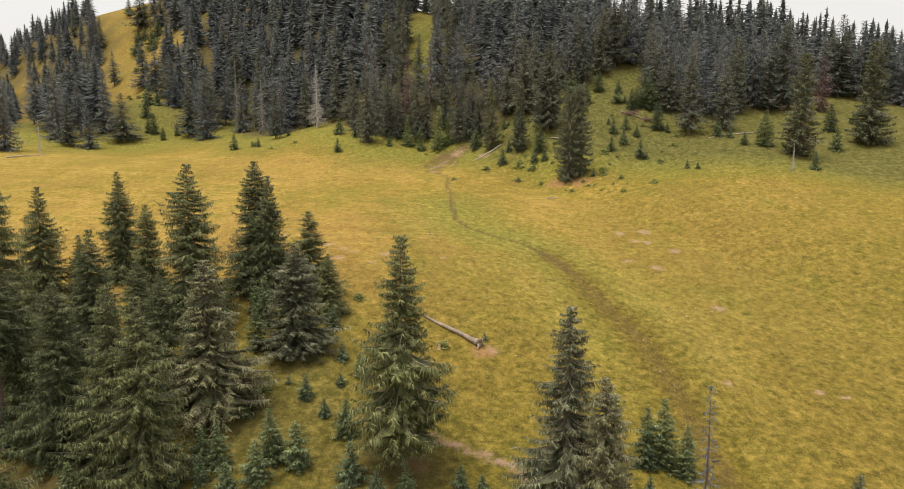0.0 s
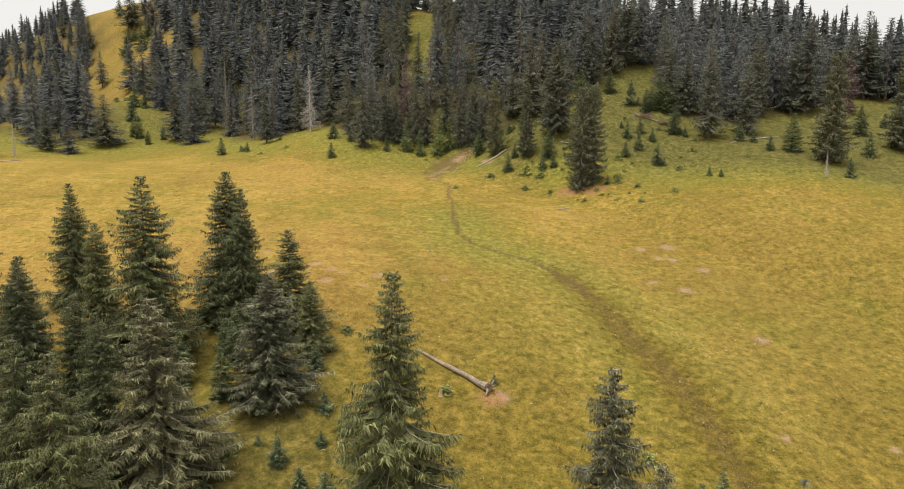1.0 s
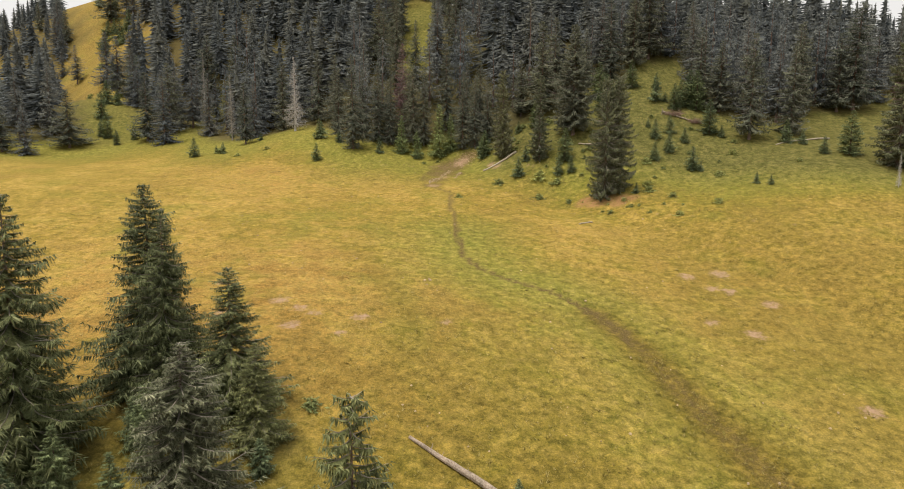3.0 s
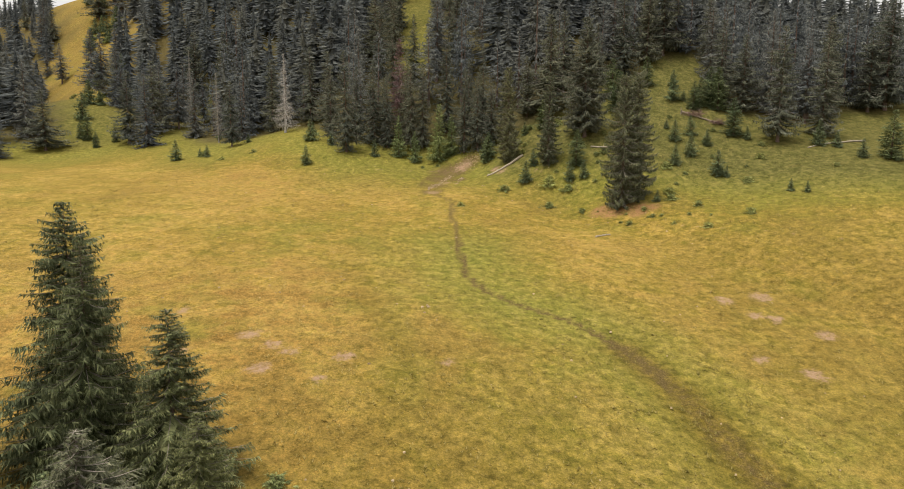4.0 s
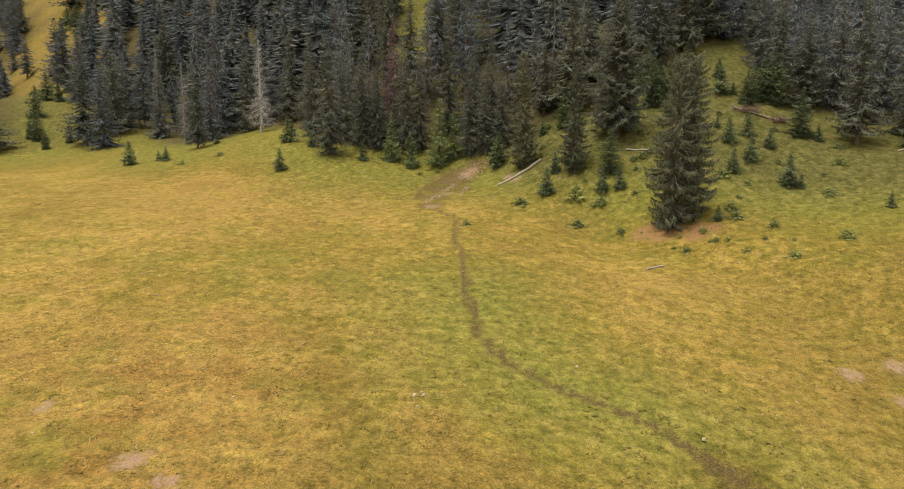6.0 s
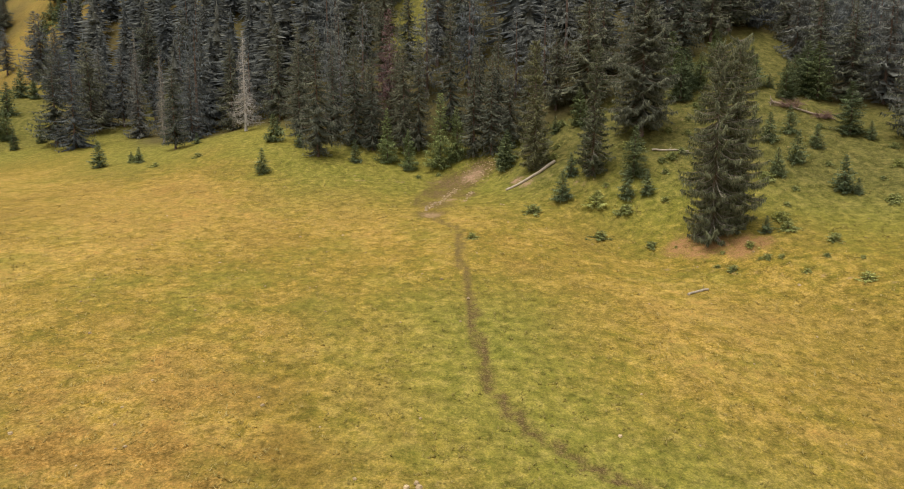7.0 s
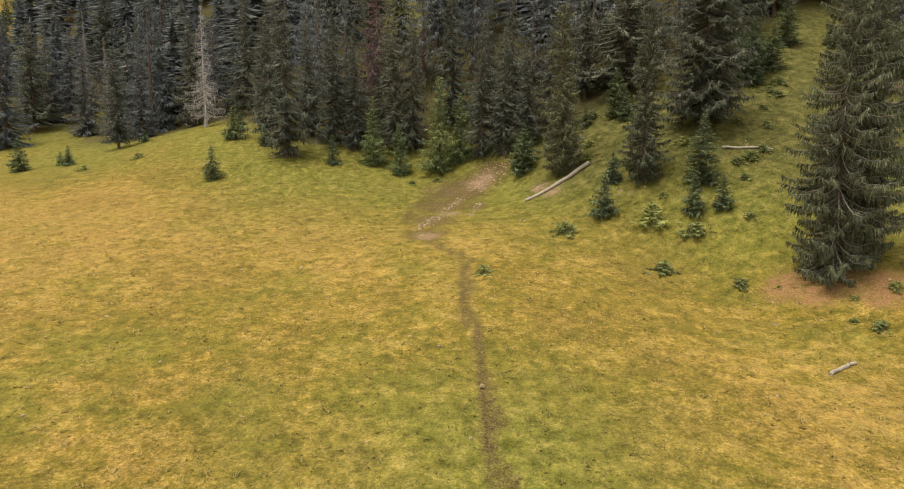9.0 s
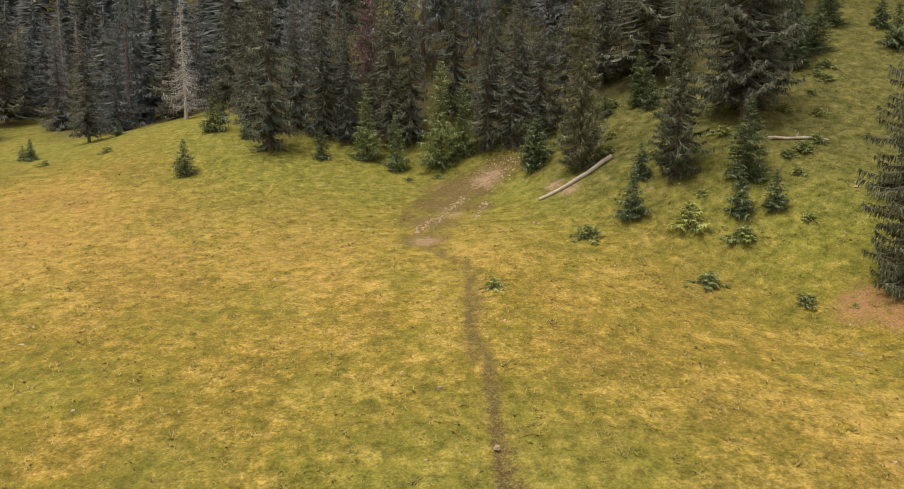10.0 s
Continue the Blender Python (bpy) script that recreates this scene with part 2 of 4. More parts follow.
def needle_material(name, dark, mid, tip):
    m, n, l, b = material(name, 0.7, 0.25)
    geo = n.new("ShaderNodeNewGeometry").outputs["Random Per Island"]
    ob = n.new("ShaderNodeObjectInfo").outputs["Random"]
    pos = n.new("ShaderNodeTexCoord").outputs["Object"]
    col = ramp(n, l, geo, [(0.0, dark), (0.55, mid), (1.0, tip)])
    who = maths(n, l, "FRACT", maths(n, l, "ADD", ob, attr(n, "tone")))
    col = mix(n, l, 1.0, col, maths(n, l, "ADD", attr(n, "bough"), 1.0), "MULTIPLY")
    tint = ramp(n, l, who, [(0.0, (0.78, 0.82, 0.84)), (0.35, (0.96, 0.98, 0.97)), (0.7, (1.1, 1.08, 1.0)), (1.0, (1.24, 1.2, 1.06))])
    col = mix(n, l, 1.0, col, tint, "MULTIPLY")
    speck = noise_node(n, l, pos, 5.0, 5.0, 0.8)
    col = mix(n, l, 1.0, col, ramp(n, l, speck, [(0.36, (0.72, 0.74, 0.72)), (0.5, (1.0, 1.0, 1.0)), (0.64, (1.35, 1.33, 1.28))]), "MULTIPLY")
    bump(n, l, speck, b, 0.4, 0.06)
    see_through(n, l, b, col, 0.3)
    l.new(col, b.inputs["Base Color"])
    return m


def bark_material(name, dark, light):
    m, n, l, b = material(name, 0.9, 0.15)
    pos = n.new("ShaderNodeTexCoord").outputs["Object"]
    mp = n.new("ShaderNodeMapping")
    mp.inputs["Scale"].default_value = (1, 1, 0.25)
    l.new(pos, mp.inputs["Vector"])
    a = noise_node(n, l, mp.outputs[0], 9.0, 6.0, 0.7)
    c = noise_node(n, l, pos, 0.9, 3.0)
    col = ramp(n, l, a, [(0.3, dark), (0.7, light)])
    col = mix(n, l, 1.0, col, ramp(n, l, c, [(0.3, (0.7, 0.72, 0.7)), (0.7, (1.2, 1.15, 1.1))]), "MULTIPLY")
    l.new(col, b.inputs["Base Color"])
    bump(n, l, a, b, 0.7, 0.04)
    return m


def stone_material():
    m, n, l, b = material("limestone", 0.9, 0.2)
    pos = n.new("ShaderNodeTexCoord").outputs["Object"]
    rnd = n.new("ShaderNodeNewGeometry").outputs["Random Per Island"]
    a = noise_node(n, l, pos, 6.0, 5.0, 0.7)
    col = ramp(n, l, a, [(0.3, (0.38, 0.28, 0.16)), (0.7, (0.64, 0.5, 0.31))])
    col = mix(n, l, 1.0, col, ramp(n, l, rnd, [(0.0, (0.6, 0.58, 0.55)), (1.0, (1.1, 1.1, 1.1))]), "MULTIPLY")
    l.new(col, b.inputs["Base Color"])
    bump(n, l, a, b, 0.5, 0.03)
    return m


M_GROUND, M_BLADE = ground_material(), blade_material()
# Distance haze is put into this needle colour as extra grey and blue.
M_HAZED_NEEDLE = needle_material("hazed_spruce_needles", (0.112, 0.122, 0.132), (0.166, 0.179, 0.184), (0.232, 0.245, 0.236))
M_NEAR = needle_material("near_spruce_needles", (0.058, 0.07, 0.031), (0.15, 0.168, 0.076), (0.29, 0.298, 0.145))
M_OLIVE = needle_material("forest_edge_needles", (0.08, 0.089, 0.07), (0.135, 0.146, 0.11), (0.22, 0.225, 0.165))
M_PALE = needle_material("pale_spruce_needles", (0.072, 0.078, 0.043), (0.168, 0.172, 0.1), (0.32, 0.31, 0.2))
M_YOUNG = needle_material("young_spruce_needles", (0.072, 0.098, 0.053), (0.148, 0.186, 0.096), (0.265, 0.308, 0.16))
M_SAPLING = needle_material("sapling_needles", (0.105, 0.14, 0.062), (0.215, 0.262, 0.116), (0.39, 0.44, 0.205))
M_EDGE = needle_material("lone_spruce_needles", (0.075, 0.084, 0.05), (0.165, 0.174, 0.1), (0.29, 0.29, 0.17))
M_DEADRED = needle_material("dead_needles", (0.14, 0.08, 0.082), (0.245, 0.148, 0.148), (0.36, 0.235, 0.228))
M_HEATH = needle_material("juniper_needles", (0.13, 0.15, 0.055), (0.29, 0.315, 0.11), (0.47, 0.49, 0.2))
M_BARK = bark_material("spruce_bark", (0.11, 0.078, 0.068), (0.27, 0.195, 0.165))
M_TWIG = bark_material("dead_twigs", (0.19, 0.165, 0.14), (0.42, 0.38, 0.33))
M_GREY = bark_material("weathered_wood", (0.3, 0.255, 0.21), (0.62, 0.545, 0.45))
M_SNAG = bark_material("bleached_wood", (0.34, 0.32, 0.315), (0.68, 0.655, 0.64))
M_DRY = bark_material("dry_grey_wood", (0.2, 0.185, 0.175), (0.46, 0.43, 0.4))
M_BRUSH = bark_material("dry_brushwood", (0.16, 0.1, 0.085), (0.36, 0.25, 0.21))
M_LOG = bark_material("half_barked_log", (0.15, 0.108, 0.085), (0.5, 0.42, 0.34))
M_STUMP = bark_material("dry_stump_wood", (0.3, 0.225, 0.14), (0.6, 0.47, 0.3))
M_STONE = stone_material()


# ---- mesh builders ----
def mesh_of(name, verts, faces, mat):
    me = bpy.data.meshes.new(name)
    me.from_pydata([tuple(v) for v in verts], [], faces)
    me.materials.append(mat)
    return me


class Build:
    """Collects vertices and faces for one mesh."""

    def __init__(self):
        self.v, self.f, self.tone = [], [], []

    def face(self, *pts):
        k = len(self.v)
        self.v.extend(pts)
        self.f.append(tuple(range(k, k + len(pts))))

    def tube(self, pts, radii, sides=6, cap=True):
        rings = []
        for i, (p, r) in enumerate(zip(pts, radii)):
            d = (Vector(pts[min(i + 1, len(pts) - 1)]) - Vector(pts[max(i - 1, 0)])).normalized()
            a = d.orthogonal().normalized()
            if abs(d.z) < 0.95:
                a = d.cross(Vector((0, 0, 1))).normalized()
            c = d.cross(a)
            ring = []
            for s in range(sides):
                w = 2 * math.pi * s / sides
                ring.append(len(self.v))
                self.v.append(Vector(p) + r * (math.cos(w) * a + math.sin(w) * c))
            rings.append(ring)
        for q, w in zip(rings, rings[1:]):
            for s in range(sides):
                self.f.append((q[s], q[(s + 1) % sides], w[(s + 1) % sides], w[s]))
        if cap:
            self.f.append(tuple(reversed(rings[0])))
            self.f.append(tuple(rings[-1]))

    def mesh(self, name, mat):
        return mesh_of(name, self.v, self.f, mat)


def spray(b, p, d, length, width, rnd, sag=0.35):
    """One flat twig of needles, a slim facet that sags to its tip."""
    side = d.cross(Vector((0, 0, 1)))
    side = (side.normalized() if side.length > 1e-4 else Vector((1, 0, 0)))
    side = (side + Vector((0, 0, rnd.uniform(-0.5, 0.5)))).normalized() * width
    k = len(b.v)
    b.v.extend((p + side * rnd.uniform(0.5, 1.1), p + d * length - Vector((0, 0, sag * length)), p + d * (length * rnd.uniform(0.05, 0.4)) - side))
    b.f.append((k, k + 1, k + 2))


def frond(b, place, out, long, wide, rnd, core=1.0):
    """The flat, sagging mass of needles on one bough: a ridged leaf with a torn edge."""
    side = Vector((-out.y, out.x, 0))
    k = len(b.v)
    cuts = ((0.06, 0.1), (0.3, 0.75), (0.55, 1.0), (0.8, 0.62))
    for s, w in cuts:
        p = place(s * core)
        for q in (-1, 0, 1):
            e = w * wide * long * rnd.uniform(0.5, 1.35)
            b.v.append(p + side * (q * e) + out * (abs(q) * rnd.uniform(-0.08, 0.1) * long) - Vector((0, 0, abs(q) * e * rnd.uniform(0.25, 0.7))))
    b.v.append(place(1.02 * core) - Vector((0, 0, 0.02 * long)))
    last = len(cuts) - 1
    for i in range(last):
        for q in (0, 1):
            a = k + 3 * i + q
            b.f.append((a, a + 1, a + 4, a + 3))
    a = k + 3 * last
    b.f.append((a, a + 1, a + 3))
    b.f.append((a + 1, a + 2, a + 3))


def comb(b, place, out, long, wide, rnd, dense):
    """A bough's side twigs in pairs along it, long in the middle and short to its tip."""
    side = Vector((-out.y, out.x, 0))
    n = 5 + int(2.0 * dense * long)
    thick = min((5.2 / dense) ** 0.75, 1.75) if dense < 2.6 else (5.2 / dense) ** 0.4
    for i in range(n):
        s = 0.1 + 0.9 * (i + rnd.random()) / n
        p = place(s)
        reach = min(wide * long * (2.8 * s * (1 - s) + 0.3) + 0.06, 0.55 * thick ** 0.7)
        for q in (-1, 1):
            d = (side * (q * rnd.uniform(0.25, 1.0)) + out * rnd.uniform(0.1, 0.9) - Vector((0, 0, rnd.uniform(-0.2, 1.2)))).normalized()
            spray(b, p, d, reach * rnd.uniform(0.6, 1.25), (0.026 + 0.005 * long) * thick * rnd.uniform(0.7, 1.3), rnd, 0.3)


def spruce(seed, h, radius, first, levels, per, twigs, twig_len, limb_segments=2, shape=0.8, bare=0.0, fullness=1.0, twig_wide=0.2, hang=0.5, stout=1.0, leafy=0.3, core=1.0, dense=4.1, plates=0):
    """A spruce of height h: trunk, limbs and a crown of sagging needle twigs. Returns three builds."""
    rnd = random.Random(seed)
    crown, limbs, trunk = Build(), Build(), Build()
    lean = Vector((rnd.uniform(-1, 1), rnd.uniform(-1, 1), 0)) * 0.012 * h
    axis = lambda z: lean * (z / h) ** 2 + Vector((0.012 * h * 0.25 * math.sin(z / h * 7 + seed), 0, z))
    r0 = 0.0125 * h + 0.03
    steps = [0, 0.03, 0.15, 0.4, 0.7, 0.97]
    trunk.tube([axis(h * s) - Vector((0, 0, 0.4 if s == 0 else 0)) for s in steps], [r0 * k for k in (1.5, 1.1, 0.9, 0.65, 0.32, 0.04)], 7)
    lop = [rnd.uniform(0.85, 1.15) for _ in range(12)]
    total = round(0.8 * levels * per)
    for i in range(total):
        u = min(((i + rnd.random()) / total) ** 1.16, 0.985)
        if rnd.random() > fullness:
            continue
        z = h * (first + (1 - first) * u)
        a = 2.39996 * i + rnd.uniform(-0.5, 0.5)
        swell = 1 + 0.16 * math.sin(9 * u + seed) + 0.1 * math.sin(23 * u + 2 * seed)
        reach = radius * ((1 - u) ** shape) * (0.6 + 0.4 * min(1, u / 0.14)) * swell + 0.012 * h
        long = reach * rnd.choice((1.0, 1.0, 0.75, 1.12)) * rnd.uniform(0.72, 1.08) * lop[int((a % 6.283) / 6.283 * 12) % 12]
        out = Vector((math.cos(a), math.sin(a), 0))
        up = -0.4 + 0.75 * u * u + rnd.uniform(-0.2, 0.16)
        base = axis(min(z, 0.985 * h))
        place = lambda s: base + out * (long * s) + Vector((0, 0, long * (up * s - 0.22 * s * (1 - s) + 0.3 * (1 - u) * s ** 3)))
        if limb_segments:
            ts = [k / limb_segments for k in range(limb_segments + 1)]
            wide = (0.0045 * h * (1 - u) ** 0.5 * 0.45 + 0.012) * stout
            limbs.tube([place(s * 0.92) + Vector((0, 0, 0.05 * (1 - s))) for s in ts], [wide * (1 - 0.8 * s) for s in ts], 3, False)
        if rnd.random() < bare * (1 - u):
            continue
        if leafy:
            if core < 0.84:
                comb(crown, place, out, long, leafy, rnd, dense)
                if plates:
                    frond(crown, place, out, long, 0.13 if plates == 1 else 0.12, rnd, 0.7)
                if plates == 2 and long > 1.1:
                    for q in (-1, 1):
                        fork = rnd.uniform(0.3, 0.5)
                        aside = (out * 0.8 + Vector((-out.y, out.x, 0)) * (q * rnd.uniform(0.5, 0.8))).normalized()
                        start, reach = place(fork), long * (1 - fork) * rnd.uniform(0.6, 0.95)
                        limb = lambda s: start + aside * (reach * s) + Vector((0, 0, reach * ((up - 0.12) * s - 0.1 * s * (1 - s))))
                        comb(crown, limb, aside, reach, leafy, rnd, 0.85 * dense)
            else:
                frond(crown, place, out, long, leafy * (0.75 + 0.5 * u), rnd, core)
        count = max(4, round(1.7 * twigs * (0.35 + 0.65 * long / radius)))
        for k in range(count):
            s = 0.22 + 0.78 * ((k + rnd.random()) / count) ** 0.8
            p = place(s)
            side = Vector((-out.y, out.x, 0)) * rnd.choice((-1, 1))
            d = (out * rnd.uniform(0.25, 0.9) + side * rnd.uniform(0.2, 1.0) * (1.1 - 0.6 * s) - Vector((0, 0, hang * rnd.uniform(-0.3, 0.9)))).normalized()
            if rnd.random() < 0.5 * hang:
                d = (out * 0.25 + side * 0.3 - Vector((0, 0, 1))).normalized()
            ln = twig_len * rnd.uniform(0.6, 1.25) * (0.75 + 0.4 * (1 - u))
            spray(crown, p, d, ln, ln * twig_wide * rnd.uniform(0.7, 1.2), rnd, 0.2)
        light = rnd.uniform(-0.32, 0.34)
        crown.tone += [light] * (len(crown.v) - len(crown.tone))
    for k in range(6):
        d = Vector((rnd.uniform(-0.35, 0.35), rnd.uniform(-0.35, 0.35), 1)).normalized()
        spray(crown, axis(h * 0.96), d, 0.035 * h * rnd.uniform(0.6, 1.1), 0.006 * h, rnd, 0)
    return trunk, limbs, crown


def part(name, me, parent, label=""):
    ob = new(name, me)
    ob.parent = parent
    if label:
        ob["label"] = label
    return ob


KINDS = {}


def kind(name, height, builds, needle, bark=None, twig=None):
    trunk, limbs, crown = builds
    k, split = len(crown.v), len(crown.f)
    crown.v += limbs.v
    crown.f += [tuple(i + k for i in f) for f in limbs.f]
    me = crown.mesh("crown", needle)
    me.materials.append(twig or M_TWIG)
    me.attributes.new("bough", "FLOAT", "POINT").data.foreach_set("value", crown.tone + [0.0] * (len(crown.v) - len(crown.tone)))
    me.polygons.foreach_set("material_index", [0] * split + [1] * len(limbs.f))
    KINDS.setdefault(name, []).append((height, trunk.mesh("trunk", bark or M_BARK), me))


for s in range(5):
    kind("grown", 20, spruce(11 + s, 20, 5.3 + 0.3 * (s % 3), (0.15, 0.02, 0.04, 0.02, 0.05)[s], 37, 10, 10, 0.38, 2, 0.78, 0.03, 0.97, 0.2, 0.95, 1.25, 0.3, 0.8, 3.3, 2), M_NEAR)
for s in range(3):
    kind("ragged", 20, spruce(31 + s, 20, 4.9, 0.03, 40, 10, 15, 0.36, 3, 0.76, 0.05, 0.95, 0.18, 1.05, 2.1, 0.3, 0.8, 3.3, 2), M_PALE)
for s in range(2):
    kind("column", 20, spruce(41 + s, 20, 4.5, 0.02, 42, 12, 22, 0.38, 3, 0.3, 0.05, 0.93, 0.25, 1.0, 1.8, 0.3, 0.8), M_EDGE)
kind("veteran", 24, spruce(47, 24, 6.0, 0.1, 40, 10, 24, 0.42, 3, 0.62, 0.12, 0.9, 0.24, 1.2, 1.7, 0.28, 0.75, 3.3, 2), M_OLIVE)
for s in range(6):
    kind("wood", 22, spruce(51 + s, 22, 4.9 + 0.35 * (s % 3), (0.03, 0.1, 0.06, 0.14, 0.04, 0.08)[s], 24, 9, 4, 0.58, 1, (0.9, 0.68, 0.78)[s % 3], 0.06, 0.92, 0.2, 0.9, 1.0, 0.3, 0.8, 1.5, 1), M_HAZED_NEEDLE if s % 3 == 0 else M_OLIVE)
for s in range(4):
    kind("deep", 22, spruce(57 + s, 22, 5.4 + 0.4 * (s % 3), (0.03, 0.1, 0.06, 0.14)[s], 19, 8, 4, 0.95, 0, (0.95, 0.75, 0.85)[s % 3], 0.05, 0.95, 0.2, 0.6, 1.0, 0.28, 0.8, 0.95), M_HAZED_NEEDLE)
for s in range(3):
    kind("narrow", 20, spruce(61 + s, 20, 2.9, 0.02, 46, 10, 18, 0.38, 1, 0.5, 0.06, 0.92, 0.25, 0.7, 1.4, 0.34, 0.8, 4.1), M_EDGE)
for s in range(4):
    kind("young", 5, spruce(71 + s, 5, 1.65 + 0.12 * s, 0.02, 14, 9, 3, 0.38, 0, 0.85, 0, 0.96, 0.2, 0.12, 1.0, 0.36, 0.8, 2.2, 1), M_YOUNG)
for s in range(3):
    kind("sapling", 10, spruce(75 + s, 10, 2.15 + 0.15 * s, 0.02, 26, 9, 7, 0.36, 0, 0.86, 0, 0.97, 0.2, 0.12, 1.0, 0.36, 0.8, 3.6), M_SAPLING)
kind("thicket", 10, spruce(78, 10, 2.3, 0.02, 28, 9, 8, 0.36, 0, 0.8, 0, 0.97, 0.2, 0.12, 1.0, 0.34, 0.8, 3.4), M_YOUNG)
for s in range(3):
    kind("low", 1, spruce(81 + s, 0.8, 0.95, 0.02, 6, 9, 7, 0.24, 0, 0.45, 0, 1, 0.2, 0.1, 1.0, 0.3, 0.8, 3.2), M_HEATH)
for s in range(2):
    kind("red", 20, spruce(91 + s, 20, 3.2, 0.08, 32, 7, 10, 0.65, 2, 0.8, 0.2, 0.9, 0.12, 0.6, 1.0, 0.24, 0.8, 2.5), M_DEADRED)
for s in range(2):
    kind("snag", 20, spruce(95 + s, 20, 3.7, 0.1, 38, 8, 9, 0.6, 2, 1.2, 0.0, 0.82, 0.045, 1.6, 1.6, 0), M_SNAG, M_SNAG, M_SNAG)
kind("husk", 20, spruce(97, 20, 3.0, 0.12, 34, 8, 8, 0.5, 2, 1.2, 0.0, 0.85, 0.05, 1.3, 1.6, 0), M_DRY, M_DRY, M_DRY)
kind("thin", 16, spruce(98, 16, 1.5, 0.02, 34, 6, 6, 0.4, 2, 0.6, 0.4, 0.9, 0.1, 0.6, 0.6, 0.1), M_HAZED_NEEDLE)
kind("pole", 22, spruce(99, 22, 3.8, 0.42, 26, 9, 14, 0.4, 2, 0.8, 0.1, 0.95, 0.18, 0.8, 1.2, 0.3, 0.8, 3.3, 2), M_NEAR)

dice = random.Random(5)
STOOD = []


def stand(sort, name, x, y, h, label, category, group, wide=1.0, pick=None):
    """Plants one tree of a sort at its place, h metres tall."""
    made = KINDS[sort]
    height, trunk, crown = made[dice.randrange(len(made)) if pick is None else pick % len(made)]
    root = new(name)
    root.empty_display_size = 0.5
    k = h / height
    w = k * wide
    root.matrix_basis = Matrix.LocRotScale((x, y, ground_z(x, y) - 0.05), Euler((0, 0, dice.uniform(0, 6.28))), (w, w, k))
    tagged(root, label, category, group)
    part("trunk", trunk, root)
    part("crown", crown, root)
    STOOD.append((x, y))
    return root


# ---- ground sheet ----
def graded(lo, hi, step, grow, far):
    mids = list(np.arange(lo, hi + step / 2, step))
    a, s = mids[0], step
    left = []
    while a > -far:
        s *= grow
        a -= s
        left.append(a)
    b, s = mids[-1], step
    right = []
    while b < far:
        s *= grow
        b += s
        right.append(b)
    return np.array(left[::-1] + mids + right)


FRONT = [(-420, 300), (-200, 262), (-135, 250), (-112, 254), (-96, 264), (-84, 262), (-75, 246), (-60, 240), (-48, 245), (-40, 236), (-28, 219), (-15, 219), (0, 216),
         (8, 211), (14, 210), (20, 211), (26, 211), (32, 213), (37, 216), (41, 217), (47, 220), (51, 228), (54, 230), (56, 222), (57, 206), (62, 200), (68, 202), (74, 201), (80, 199), (92, 211), (104, 210),
         (118, 222), (130, 225), (140, 212), (420, 230)]
GLADES = [[(-103, 246), (-117, 268), (-131, 291), (-151, 331)], [(-151, 331), (-177, 360), (-192, 388)], [(-150, 360), (-162, 366), (-184, 401), (-205, 431)],
          [(-195, 425), (-232, 470)], [(-157, 246), (-200, 320), (-250, 398), (-274, 426)], [(-12, 250), (-13, 294)], [(-92, 262), (-86, 290)], [(49, 197), (52, 205), (55.4, 215.6), (61, 227)]]
GLADE_WIDE = [10, 11, 12, 16, 6, 5.5, 4, 5]


def wood_depth(x, y):
    """Metres behind the forest's front; below zero in the open."""
    d = np.asarray(y, float) - np.interp(x, [p[0] for p in FRONT], [p[1] for p in FRONT])
    for line, wide in zip(GLADES, GLADE_WIDE):
        d = np.minimum(d, near_line(np.asarray(x, float), np.asarray(y, float), line) - wide)
    return d


def lush_falloff_at(X, Y):
    """How green and wet the turf is, 0 to 1, plus lens fall-off painted at right."""
    lush = 0.92 * np.exp(-(near_line(X, Y, TRAIL[9:] + SEEP) / 11) ** 2)
    lush = np.maximum(lush, (0.85 + 0.1 * np.clip(X / 15, 0, 1)) * (1 - 0.8 * np.clip((Y - 280) / 50, 0, 1)) * np.clip((Y - (np.interp(X, [p[0] for p in FRONT], [p[1] for p in FRONT]) - 42)) / 26, 0, 1))
    lush = np.maximum(lush, 0.9 * np.clip((Y + 0.35 * X - 172) / 16, 0, 1) * np.clip((X - 8) / 12, 0, 1))
    lush = np.maximum(lush, 0.9 * np.exp(-(((X - 5) / 26) ** 2 + ((Y - 58) / 22) ** 2)))
    # Gentle lens fall-off towards the right, painted into the turf.
    lush = np.maximum(lush, 0.25 * np.clip((X - 12) / 25, 0, 1) * np.clip((168 - Y) / 20, 0, 1))
    lush = np.maximum(lush, 0.55 * np.clip((X + 24) / 30, 0, 1) * np.clip((145 - Y) / 40, 0, 1))
    lush = np.maximum(lush, 0.5 * np.exp(-(near_line(X, Y, [(-14, 150), (-9, 135), (-7, 118), (-4, 100)]) / 3.5) ** 2))
    lush = np.maximum(lush, 0.85 * np.exp(-(((X + 25) / 24) ** 2 + ((Y - 74) / 20) ** 2) ** 2))
    return np.clip(lush, 0, 1)


